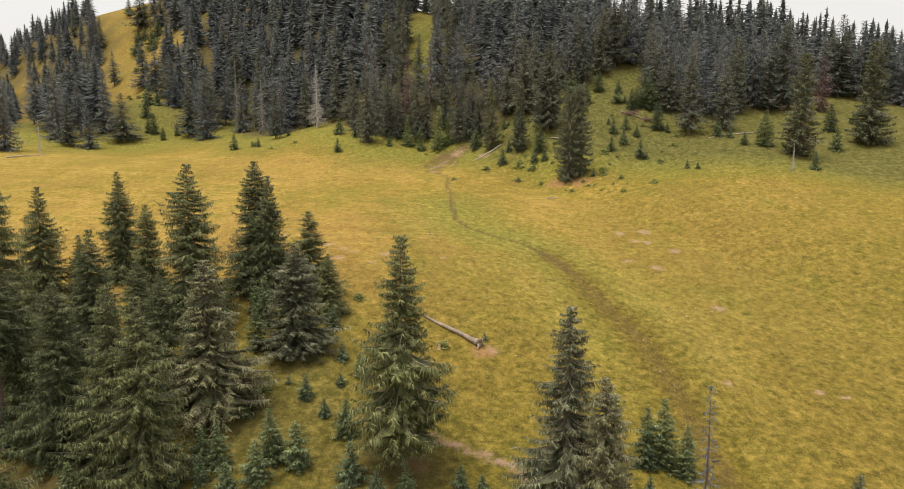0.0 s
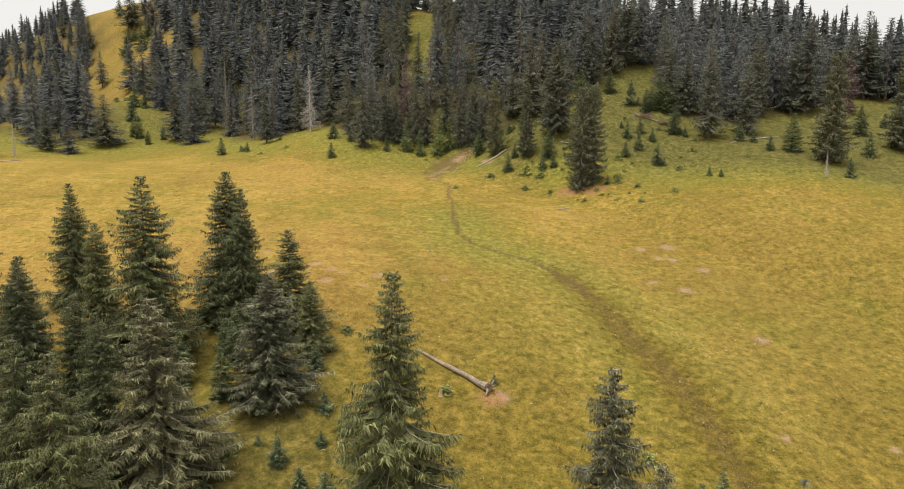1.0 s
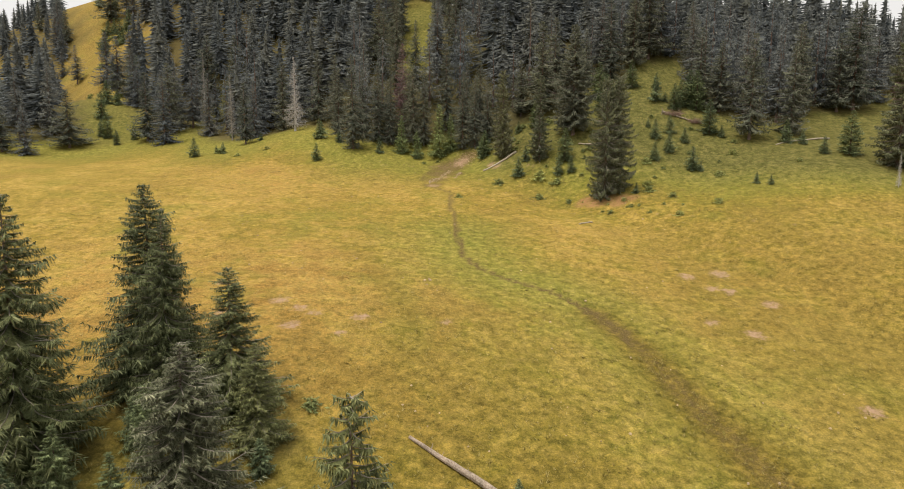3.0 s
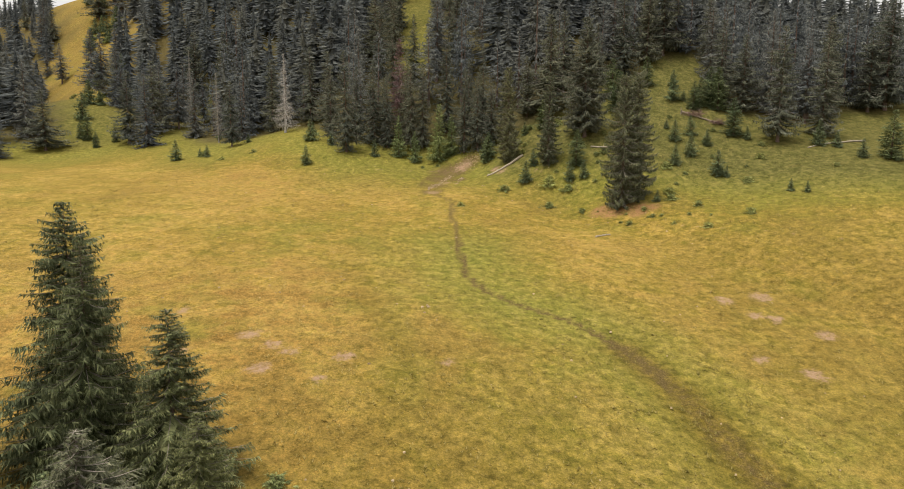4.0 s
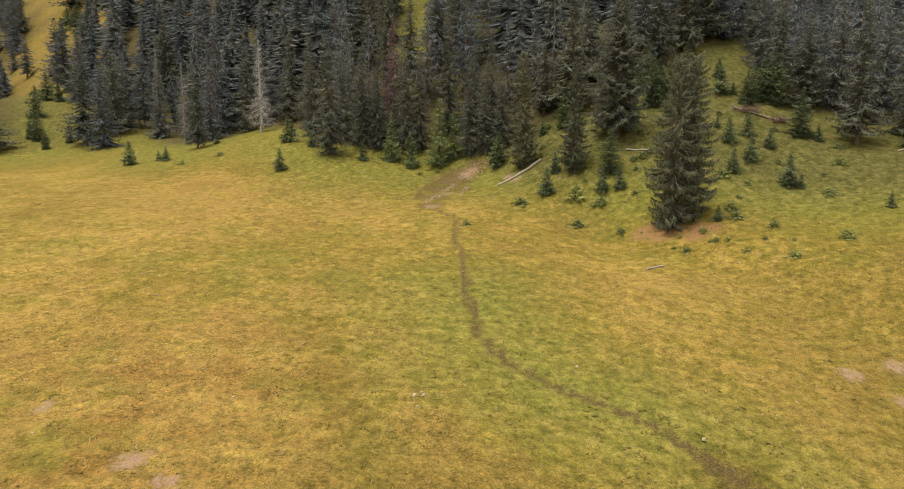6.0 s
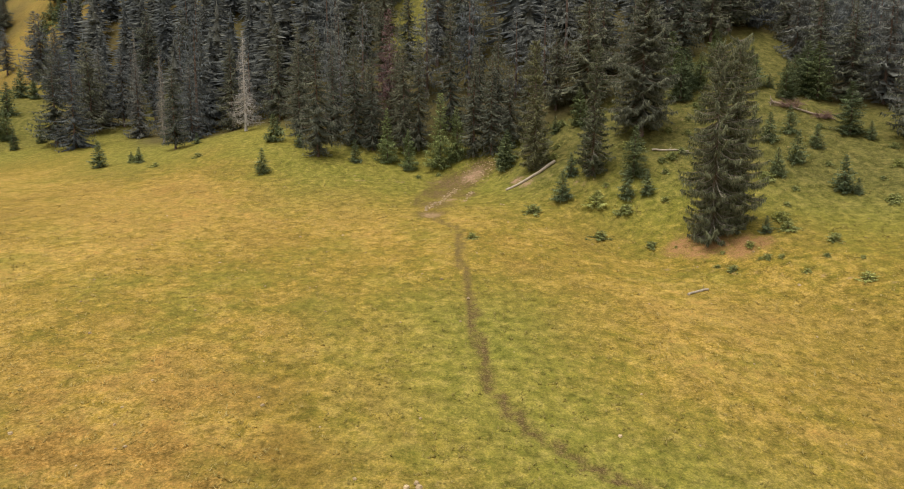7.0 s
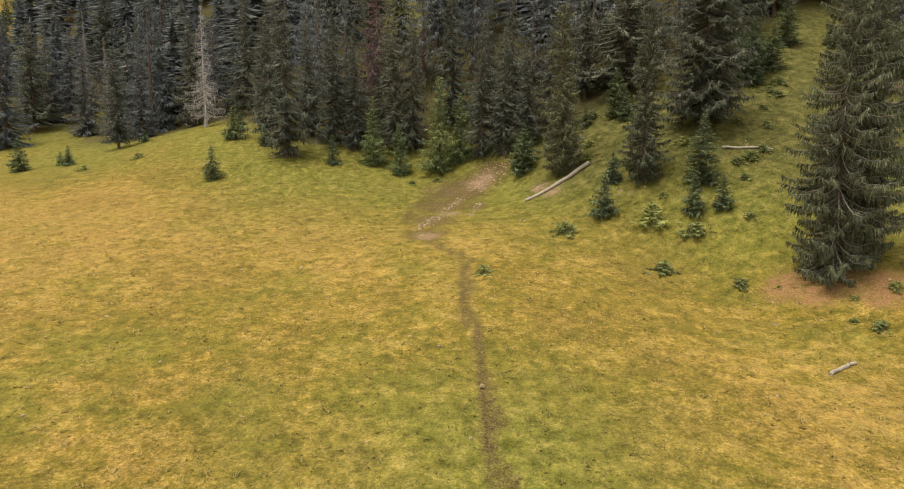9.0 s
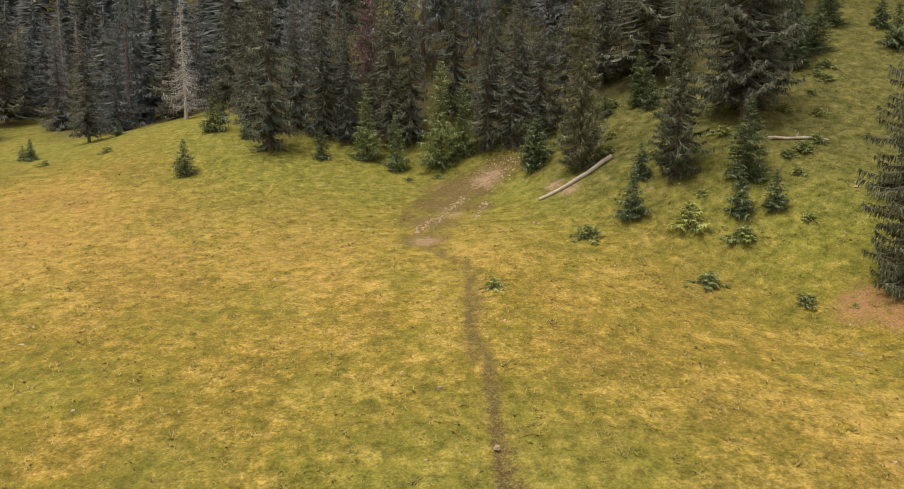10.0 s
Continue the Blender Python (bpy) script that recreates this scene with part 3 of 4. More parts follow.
def wet_falloff_at(X, Y):
    """How sodden and dark the turf is, 0 to 1: along the seep and at the meadow's lower end; at right partly painted
    lens fall-off.
    """
    along = near_line(X, Y, SEEP)
    wet = 0.95 * np.exp(-(along / (2.6 + 2.9 * np.clip((112 - Y) / 25, 0, 1))) ** 2)
    low = 0.62 * np.clip((122 - Y) / 38, 0, 1) * (0.7 + 0.3 * np.clip((X + 14) / 8, 0, 1))
    # Right-hand field: darker grass, with some lens fall-off painted in.
    low = np.maximum(low, 0.42 * np.clip((X - 16) / 18, 0, 1) * np.clip((158 - Y) / 26, 0, 1))
    green = np.exp(-((along - 8.5) / 4.0) ** 2) * np.clip((Y - 70) / 15, 0, 1)
    streak = 0.5 * np.exp(-(near_line(X, Y, [(-16, 137), (-11, 124.3), (-7.9, 116.3), (-5.9, 110.2), (-6.6, 98)]) / 2.6) ** 2)
    return np.clip(np.maximum(np.maximum(wet, streak), low * (1 - 0.9 * green)), 0, 1)


def moss_shade_at(X, Y):
    """How much dark mossy growth, bilberry and painted tree shade the turf holds, 0 to 1: near the trees and in the
    clearings.
    """
    edge = np.asarray(Y, float) - np.interp(X, [p[0] for p in FRONT], [p[1] for p in FRONT])
    moss_shade = 0.45 * np.clip((edge + 9) / 9, 0, 1)
    # Right clearing: bilberry growth, darkened further by painted forest shade.
    moss_shade = np.maximum(moss_shade, 0.88 * np.clip((Y + 0.45 * X - 188) / 14, 0, 1) * np.clip((X - 4) / 8, 0, 1))
    # Shade under the grove, painted into the mossy turf.
    moss_shade = np.maximum(moss_shade, 0.9 * np.exp(-(((X + 18) / 17) ** 2 + ((Y - 64) / 13) ** 2) ** 2))
    return np.clip(np.maximum(moss_shade, 0.6 * np.clip((Y - 250) / 20, 0, 1)) * (1 - 0.7 * np.clip((Y - 285) / 30, 0, 1)), 0, 1)


def dry_falloff_at(X, Y):
    """How sun-bleached the turf is, 0 to 1; the right band partly holds painted lens fall-off."""
    dry = np.exp(-(((X + 22) / 26) ** 2 + ((Y - 112) / 24) ** 2)) + 0.45 * np.exp(-(((X + 40) / 40) ** 2 + ((Y - 190) / 18) ** 2)) + 0.35 * np.exp(-(((X - 45) / 20) ** 2 + ((Y - 112) / 26) ** 2))
    dry = dry + 1.1 * np.exp(-(near_line(X, Y, [(-17, 118), (-14.2, 100), (-12.6, 88), (-12.5, 79.6), (-15.4, 75.6), (-20, 71.8)]) / 3.6) ** 2)
    # Band around x 36: browner grass, deepened by painted lens fall-off.
    return np.clip(dry + 0.5 * np.clip((160 - Y) / 50, 0, 1) + 0.25 * np.exp(-((X - 36) / 13) ** 2) * np.clip((165 - Y) / 30, 0, 1) + 0.5 * np.exp(-(((X - 44) / 22) ** 2 + ((Y - 84) / 34) ** 2)) + 0.8 * np.clip((Y - 285) / 40, 0, 1), 0, 1)


GROVE_FRONT = [
    ("grown", -4.8, 59.6, 22.9, 1.0), ("grown", -28.4, 94.7, 18.6, 1.25), ("grown", -33.7, 83.5, 21.2, 1.2), ("grown", -50.5, 99.5, 16.6, 0.95), ("grown", -20.1, 91.4, 12.5, 1.45), ("ragged", -19.2, 78.5, 13.2, 1.75), ("ragged", -25.2, 66.2, 16.4, 1.5), ("grown", -27.6, 55.6, 17.3, 1.05),
    ("grown", -31.2, 57.5, 17.3, 1.05), ("grown", -37.5, 60.0, 16.5, 1.1), ("grown", -42.5, 76.0, 15.8, 1.05), ("grown", -53.0, 83.5, 18.9, 0.95),
]
GROVE_BACK = [
    # Those at x -44.5, -37.5 and -50 stand unseen, added to shade the floor.
    ("grown", -50.7, 72.0, 23.4, 1.0), ("grown", -40.6, 86.8, 15.2, 1.0), ("ragged", 10.0, 54.0, 19.9, 1.1), ("ragged", 12.6, 51.0, 15.4, 1.25), ("thin", 20.9, 50.0, 15.8, 0.9), ("grown", 30.2, 45.0, 12.0, 0.9), ("grown", -31.5, 69.0, 13.5, 1.0), ("grown", -46, 67, 15, 1.0), ("grown", -44.5, 51, 17, 1.1), ("grown", -37.5, 47.5, 16, 1.1), ("grown", -50, 57, 18, 1.1),
    ("grown", -25.9, 91.8, 17.3, 0.85), ("pole", -44.6, 61.8, 21, 1.0), ("grown", -35.5, 72.5, 13.5, 1.0), ("grown", -16.6, 86.9, 8.5, 1.4), ("grown", -48.7, 85, 12, 1.0),
]
GROVE = GROVE_FRONT + GROVE_BACK

gx, gy = graded(-56, 56, 1.05, 1.07, 2600), graded(58, 212, 1.1, 1.07, 2600)
X, Y = np.meshgrid(gx, gy)
Z = land(X, Y)
for i in range(X.shape[0]):
    if -40 < gy[i] < 470:
        for j in range(X.shape[1]):
            if abs(gx[j]) < 300:
                Z[i, j] += hummock(gx[j], gy[i])
wiggle = np.sin(X * 0.9 + np.sin(Y * 0.7)) * 0.25 + np.sin(Y * 1.3 + X * 0.4) * 0.2
d_trail = near_line(X + wiggle * 0.6, Y, TRAIL)
soil = np.clip(1.5 - d_trail / 0.85, 0, 1) * (1.0 - 0.1 * np.clip((Y - 172) / 6, 0, 1))
d_seep = near_line(X + wiggle, Y, SEEP)
soil = np.maximum(soil, 0.74 * np.exp(-(d_seep / 3.0) ** 2))
soil = np.maximum(soil, 1.0 * near_spots(X, Y, [(a, b, 1.5 * r) for a, b, r in SCREE]))
Z -= 0.16 * np.clip(1.4 - d_trail / 0.8, 0, 1) + 0.35 * np.exp(-(d_seep / 4) ** 2)
pale = np.maximum(near_spots(X, Y, PALE) * 0.95, np.clip(1.3 - near_line(X + wiggle * 0.4, Y, FOOTWAY) / 0.9, 0, 1))
pale = np.maximum(pale, 0.6 * np.clip(1.3 - near_line(X, Y + wiggle * 0.4, SIDEWAY) / 0.3, 0, 1))
pale = np.maximum(pale, 0.62 * np.clip(1.3 - near_line(X, Y + wiggle * 0.3, CROSSWAY) / 0.4, 0, 1))
pale = np.maximum(pale, 0.6 * np.clip(1.3 - np.minimum(near_line(X + wiggle, Y, STRIP_A), near_line(X + wiggle, Y, STRIP_B)) / 0.6, 0, 1))
soil = np.maximum(soil, 0.9 * np.clip(1.3 - near_line(X, Y, ARC) / 1.1, 0, 1))
d_ditch = near_line(X, Y + wiggle, DITCH)
soil = np.maximum(soil, np.clip(1.6 - d_ditch / 0.9, 0, 1))
Z -= 0.7 * np.exp(-(d_ditch / 0.9) ** 2)
pale = np.maximum(pale, 0.46 * near_spots(X, Y, SCREE))
pale = np.maximum(pale, 0.85 * near_spots(X, Y, [(-5.0, 183.4, 1.9), (-2.2, 193, 1.2), (1.5, 204.5, 2.6), (9.6, 193.6, 1.5)]))
lush, dry = lush_falloff_at(X, Y), dry_falloff_at(X, Y)
litter_shade = np.clip((wood_depth(X.ravel(), Y.ravel()).reshape(X.shape) + 1.5) / 4, 0, 1)
# Tree shade at the grove's left side, painted as dark floor.
litter_shade = np.maximum(litter_shade, 0.8 * np.clip((-27 - X) / 5, 0, 1) * np.clip((72 - Y) / 6, 0, 1) * np.clip((Y - 40) / 8, 0, 1) * np.clip((X + 62) / 8, 0, 1))
litter_shade = np.maximum(litter_shade, 0.75 * near_spots(X, Y, [(x, y, 0.2 * h * w + 0.6) for _, x, y, h, w in GROVE]))
rows, cols = X.shape
verts = np.column_stack([X.ravel(), Y.ravel(), Z.ravel()])
idx = np.arange(rows * cols).reshape(rows, cols)
quads = np.column_stack([idx[:-1, :-1].ravel(), idx[:-1, 1:].ravel(), idx[1:, 1:].ravel(), idx[1:, :-1].ravel()])
me = mesh_of("ground", verts.tolist(), quads.tolist(), M_GROUND)
me.shade_smooth()
for key, val in (("soil", soil), ("pale", pale), ("lush", lush), ("dry", dry), ("rust", near_spots(X, Y, RUST)), ("litter_shade", litter_shade), ("wet", wet_falloff_at(X, Y)), ("moss_shade", moss_shade_at(X, Y))):
    a = me.attributes.new(key, "FLOAT", "POINT")
    a.data.foreach_set("value", np.clip(val, 0, 1).ravel().astype(np.float32))
tagged(new("ground", me), "yellow-green grazed mountain meadow with a worn cattle trail", "meadow", kind="structure")

# ---- spruces of the grove at the meadow's lower end, three of them unseen and added for shade ----
for sort, x, y, h, w in GROVE:
    what = {"grown": "tall dark-green spruce with drooping boughs above the meadow", "ragged": "grey-green spruce with bare twig ends and thin boughs",
            "pole": "tall spruce with a long bare reddish trunk", "thin": "thin half-dead spruce with sparse grey twigs"}[sort]
    stand(sort, "spruce_tree", x, y, h, what, "spruce tree", "grove of spruces below the meadow", w, 0 if x == -4.8 else 1 + len(STOOD) % 4)

# ---- single trees along the forest's front ----
FRONT_TREES = [
    ("wood", -27.0, 212.8, 24.5, 0.8), ("wood", -21.0, 219.5, 21, 0.75), ("wood", -18.5, 222, 16, 1), ("narrow", 11.3, 197.3, 20.5, 0.85), ("narrow", 18.9, 187.8, 19.0, 0.82), ("veteran", 27.5, 193.8, 25.3, 1.0), ("column", 29.5, 168.2, 23.0, 0.72),
    ("column", 32.2, 169.4, 22.8, 0.62), ("wood", 66.0, 187.0, 23.5, 0.95), ("wood", 77, 190.5, 20, 1.0), ("wood", -90.8, 246, 22.5, 1.1), ("wood", -99.6, 253.5, 22, 1.15), ("wood", -60.8, 230.4, 17.5, 0.9),
    ("wood", -91.7, 272, 22, 1), ("wood", -53.5, 246, 21, 0.85), ("wood", -42.0, 244, 22, 0.85),
]
SLOPE_TREES = [
    ("wood", -143.5, 214.2, 29, 0.9), ("wood", -168, 270, 24, 0.95), ("wood", -144.1, 244.3, 28, 0.85), ("wood", -134.9, 235.1, 15.5, 1.3), ("wood", -127.0, 234.0, 15.8, 1.25), ("wood", -138.4, 249.3, 22.5, 1.0), ("wood", -132.3, 256.4, 24, 1.0),
    ("wood", -121.2, 246.7, 18.1, 1.45), ("wood", -152.4, 334.7, 23, 1.35), ("wood", -134.8, 308.5, 24, 1.3), ("wood", -121.5, 293.1, 21, 1.2), ("wood", -185, 407.8, 24, 1.4), ("wood", -170.4, 401.9, 22, 1.3), ("wood", -178, 411, 23, 1.2),
    ("wood", -214, 407.7, 26, 1.0), ("wood", -208.2, 404.6, 18.5, 1.0), ("wood", -195.8, 376.5, 13.5, 1.2), ("wood", -178, 357, 18, 1.2), ("wood", -141, 333.6, 19, 1.2), ("wood", -128.4, 305.6, 19.4, 1.2), ("wood", -118.9, 290.3, 15, 1.3), ("wood", -162.3, 262.8, 22.3, 1.0), ("wood", -211.2, 400, 24, 1.1), ("wood", -238, 431, 18, 0.9), ("narrow", 86.6, 166.8, 25.1, 1.2), ("narrow", 110.9, 178.4, 26.8, 1.3), ("wood", 41.5, 219, 22, 0.9), ("wood", 3, 217, 18, 0.8), ("wood", -32.0, 220.5, 19, 0.8), ("wood", -8.5, 216.8, 21, 0.66), ("wood", -2.5, 219.5, 23, 0.7), ("wood", 6.5, 215.0, 21, 0.66), ("wood", 1.8, 210.4, 20, 0.72), ("wood", 4.9, 208.8, 18.5, 0.72), ("wood", 8.2, 208.6, 15, 0.85), ("wood", 11.4, 208.8, 16, 0.85), ("wood", -11.3, 216.6, 21.5, 0.7), ("wood", -17.5, 217.8, 19, 0.62), ("wood", -12.5, 221, 22, 0.7),
]
for i, (sort, x, y, h, w) in enumerate(FRONT_TREES + SLOPE_TREES):
    stand(sort, "spruce_tree", x, y, h, "mature dark spruce standing at the forest edge", "spruce tree", "spruces along the forest edge", w, 4 if y < 214 and -30 < x < 15 else (0, 3, 0, 5)[i % 4] if x < -85 else (1, 2, 4, 5)[i % 4])

YOUNG = [
    (-14.2, 213.2, 10), (-10, 210.2, 7.4), (-4.3, 210.7, 13.4), (-1.2, 211.6, 9.6), (7.4, 204, 5.8), (-72, 220.5, 5.4), (-64, 220.5, 3.2), (-35, 204, 4.5),
    (-37.9, 226.3, 3.6), (-20, 211.6, 4.2), (75.5, 182, 3.1), (76.4, 174.7, 3.7), (107.5, 190.6, 7.7), (100.4, 174.5, 5.9), (86.1, 157.7, 4.2), (116.7, 195.4, 4.1),
    (39.5, 208, 5), (-66.7, 222.8, 2.2), (-71, 250, 2.5), (-56.7, 231.8, 2.4),
]
YOUNG_MORE = [
    (11, 205.5, 3.4), (20.8, 203.5, 3.8), (16, 206.5, 3), (41, 207.8, 3.5), (36.5, 203.1, 8.4), (46, 213, 7), (63, 213, 6), (52, 212, 4.2),
    (14, 184.9, 4.5), (22.3, 181, 3.9), (24.9, 180.3, 3.4), (24.1, 184.6, 7.2), (45.4, 189, 4.3), (49.3, 191, 4.2), (47.1, 183.9, 4.4), (51.5, 187, 3.5),
    (43.1, 181, 3.9), (49.8, 176.3, 4.9), (51.1, 175.3, 2.2), (58.5, 165.4, 2.2),
]
YOUNG_GLADE = [
    (60.5, 163.7, 2), (58.3, 190.5, 7.9), (60.4, 188.7, 2.8), (72.7, 183.6, 5), (50, 205.3, 5.1), (52.4, 205.2, 2.5), (55.5, 203.3, 6.5), (45, 193.5, 2),
    (16.1, 190.1, 3.5), (6.8, 203, 5.2), (35.6, 167.2, 2.2), (-114.9, 258.4, 8.1), (-117.6, 259.5, 6), (-108.3, 250.5, 4.9), (-105.3, 256.6, 5), (81.1, 173.8, 9.1),
    (-37.5, 221.5, 5.4), (-31.5, 217.5, 3.4), (7, 202.5, 5.8), (37.8, 205.1, 7.8), (40.8, 206, 6.2), (53.5, 201.6, 6.4), (58.3, 204.3, 8.9), (59.3, 202.4, 9.5), (37, 210.2, 9.1), (20.2, 206, 6.5),
]
YOUNG_GROVE = [
    (-22.9, 55.6, 2.7), (-23.6, 58.4, 3.6), (-20.3, 55, 2.7), (-17.3, 58.9, 5.5), (-17.8, 55.9, 4.2), (-14.7, 58.5, 4.5), (-16.7, 59.4, 2.9), (-16, 68.8, 2.8),
    (-12.7, 71.7, 1.6), (-13.5, 66.1, 2.1), (-10.8, 63.6, 3.9), (-9.4, 57.2, 3.8), (-6.8, 55.3, 2.6), (-4.1, 56, 2.9), (0.9, 56.6, 2.9), (2.9, 57.2, 1.8),
    (-10.7, 73.8, 2.8), (19.7, 62.3, 6.3), (21.5, 62.6, 7.1), (23.2, 61.1, 5.4),
]
YOUNG_SHADE = [
    (18.9, 58.2, 1.9), (-39, 58.4, 2.9), (-42, 58.8, 2.9), (-34, 54.2, 2.7), (-43.3, 62.7, 2), (-27.9, 54.4, 2.5), (-25, 54.9, 2.5), (-21.3, 65.1, 1.3),
    (-18.5, 71.3, 1), (-24, 78, 5.5), (-27.5, 75, 4.4), (-24.5, 84, 6.5), (-29, 80, 6), (-31, 77, 5.5), (-26.5, 86.5, 4), (-15.5, 83.5, 3), (-13.2, 76.5, 2.2), (-22, 58, 4), (-29.5, 64.5, 5),
    (4.3, 83.7, 1.3), (-36, 66, 5), (-33, 62, 4.2), (-47, 60, 4.5), (-41, 68, 4), (-39.6, 60.4, 3.2), (-36.4, 57.2, 2.8), (-43.6, 60.6, 3.4), (-32.2, 56.4, 2.6), (-30.4, 54.6, 3), (-45.6, 65, 3.6), (-36.8, 62.6, 3.4), (-26.6, 56.8, 2.8),
]
for x, y, h in YOUNG + YOUNG_MORE + YOUNG_GLADE:
    if x < -100 and h > 4.5:
        stand("thicket", "young_spruce", x, y, h, "dense dark young spruce beside the upper glade", "young spruce", "young spruces before the forest", 1.5)
    elif h > 6 and x > 15:
        stand("thicket", "young_spruce", x, y, h, "broad dark-green young spruce in the clearing", "young spruce", "young spruces before the forest", 1.6)
    elif h > 6:
        stand("sapling", "young_spruce", x, y, h, "slender bright-green young spruce before the dark forest", "young spruce", "young spruces before the forest", 1.1)
    else:
        stand("young", "young_spruce", x, y, h, "small dense young spruce with blue-green needles in the grass", "young spruce", "young spruces before the forest", 1.22)
for x, y, h in YOUNG_GROVE + YOUNG_SHADE:
    stand("thicket" if h > 5 else "young", "young_spruce", x, y, h, "bushy dark-green young spruce under the taller grove", "young spruce", "young spruces under the grove", 1.35)

LOW = [
    (-4.5, 207.5, 0.8), (-8.1, 206.7, 0.7), (-50.9, 216.8, 1.2), (-65.6, 222.7, 1.9), (18.7, 73.3, 1.2), (-1.1, 81.4, 1.1), (-13.3, 91.7, 1.2),
    (70, 172, 1), (-58, 214, 1.1), (-21, 70, 1.2), (-8, 68, 1), (40, 202, 1.3), (36, 204, 1.2), (17.3, 208.3, 1.5), (21.4, 201.1, 1.4),
    (23.5, 205, 1.6), (14.5, 203.5, 1.2),
]
LOW_MORE = [
    (15.5, 200.8, 1), (38, 200, 1), (9.5, 182.4, 1.7), (18.7, 183.2, 1.2), (18.2, 181.6, 2), (21.6, 178.5, 1.6), (17.3, 174.3, 1.5), (0.5, 171, 1.1),
    (22.9, 170.3, 1.1), (38.2, 167.3, 1.5), (54, 172.5, 1.4), (60, 181, 1.3), (41.6, 163.4, 1.2), (48, 157.3, 1.4), (39.9, 154, 1.1), (38.9, 159.8, 0.6),
    (35.6, 157.4, 0.6), (34.6, 161.1, 0.6),
]
LOW_GLADE = [
    (32.6, 161.8, 0.5), (28, 162.2, 0.5), (41.9, 158.3, 0.5), (51.2, 183, 0.8), (38.7, 170.1, 1.5), (41.1, 180.2, 1.5), (31.7, 193.6, 1), (21.4, 190.8, 0.9),
    (29.6, 164.9, 0.5), (32.7, 164.8, 0.9), (29.2, 160.9, 0.9), (33.3, 161.6, 0.8), (25.4, 168.6, 0.4), (41.1, 173.7, 0.7), (20.2, 184.6, 0.7), (26.8, 178.2, 0.8),
    (28.6, 186.2, 0.9), (30.2, 186.6, 1.3),
]
LOW_EDGE = [
    (31.8, 187.4, 1), (28.4, 183.6, 0.8), (26.3, 190.4, 1.3), (24.8, 192, 1.2), (17.2, 193, 1.2), (14.6, 197.6, 1.1), (21, 197, 1.2), (34.2, 192, 0.9),
    (35.6, 196.2, 0.8), (38.4, 198.6, 1), (46.8, 197.4, 0.9), (54.6, 192.4, 0.9), (62.2, 186, 1.1), (44, 177.6, 0.7), (56.2, 178.4, 0.6),
]
for x, y, h in LOW + LOW_MORE + LOW_GLADE + LOW_EDGE:
    stand("low", "low_shrub", x, y, 0.85 * h, "low spreading evergreen shrub in the pasture grass", "shrub", "low shrubs on the pasture", 1.35)

upper = random.Random(77)
for _ in range(26):
    t = upper.random()
    x, y = -140 - 60 * t + upper.uniform(-9, 9), 305 + 160 * t + upper.uniform(-5, 5)
    stand("low", "low_shrub", x, y, upper.uniform(1.2, 2.4), "dark evergreen shrub on the upper hillside glade", "shrub", "shrubs on the upper glade", 1.3)
for _ in range(18):
    t = upper.random()
    x, y = -112 - 84 * t + upper.uniform(-8, 8), 262 + 170 * t + upper.uniform(-5, 5)
    stand("young", "young_spruce", x, y, upper.uniform(5, 12), "lone young spruce on the upper hillside glade", "young spruce", "young spruces on the upper glade", 1.2)

stand("snag", "dead_tree", -47.8, 237.2, 21.8, "bare grey dead spruce with drooping twigs", "dead tree", "dead trees", 1.0, 0)
stand("snag", "dead_tree", 80.2, 156.4, 6.4, "short bleached snag on the open meadow", "dead tree", "dead trees", 0.6, 1)
stand("snag", "dead_tree", -132.3, 214.2, 12.3, "thin bleached snag beside the forest edge", "dead tree", "dead trees", 0.35, 1)
stand("husk", "dead_tree", -69, 244, 20, "grey dead spruce between living trees", "dead tree", "dead trees", 0.8)
stand("husk", "dead_tree", -85.8, 268, 26, "tall bare dead spruce above the clearing", "dead tree", "dead trees", 0.5)
stand("husk", "dead_tree", 128, 205, 22, "tall grey dead spruce in the forest", "dead tree", "dead trees", 0.6)
stand("red", "dead_tree", 114, 208, 17, "dead spruce with rust-brown needles", "dead tree", "dead trees", 1.2, 0)
stand("red", "dead_tree", -14.6, 224.5, 24, "dying spruce with reddish brown needles in the forest", "dead tree", "dead trees", 1.0, 1)

# ---- forest on the slope ----
rnd = random.Random(21)
near_wood, far_wood = [], []
taken = {}


def free(x, y, gap):
    cx, cy = int(x // 6), int(y // 6)
    for i in (-1, 0, 1):
        for j in (-1, 0, 1):
            for a, b in taken.get((cx + i, cy + j), ()):
                if (a - x) ** 2 + (b - y) ** 2 < gap * gap:
                    return False
    return True


for p in STOOD:
    taken.setdefault((int(p[0] // 6), int(p[1] // 6)), []).append(p)
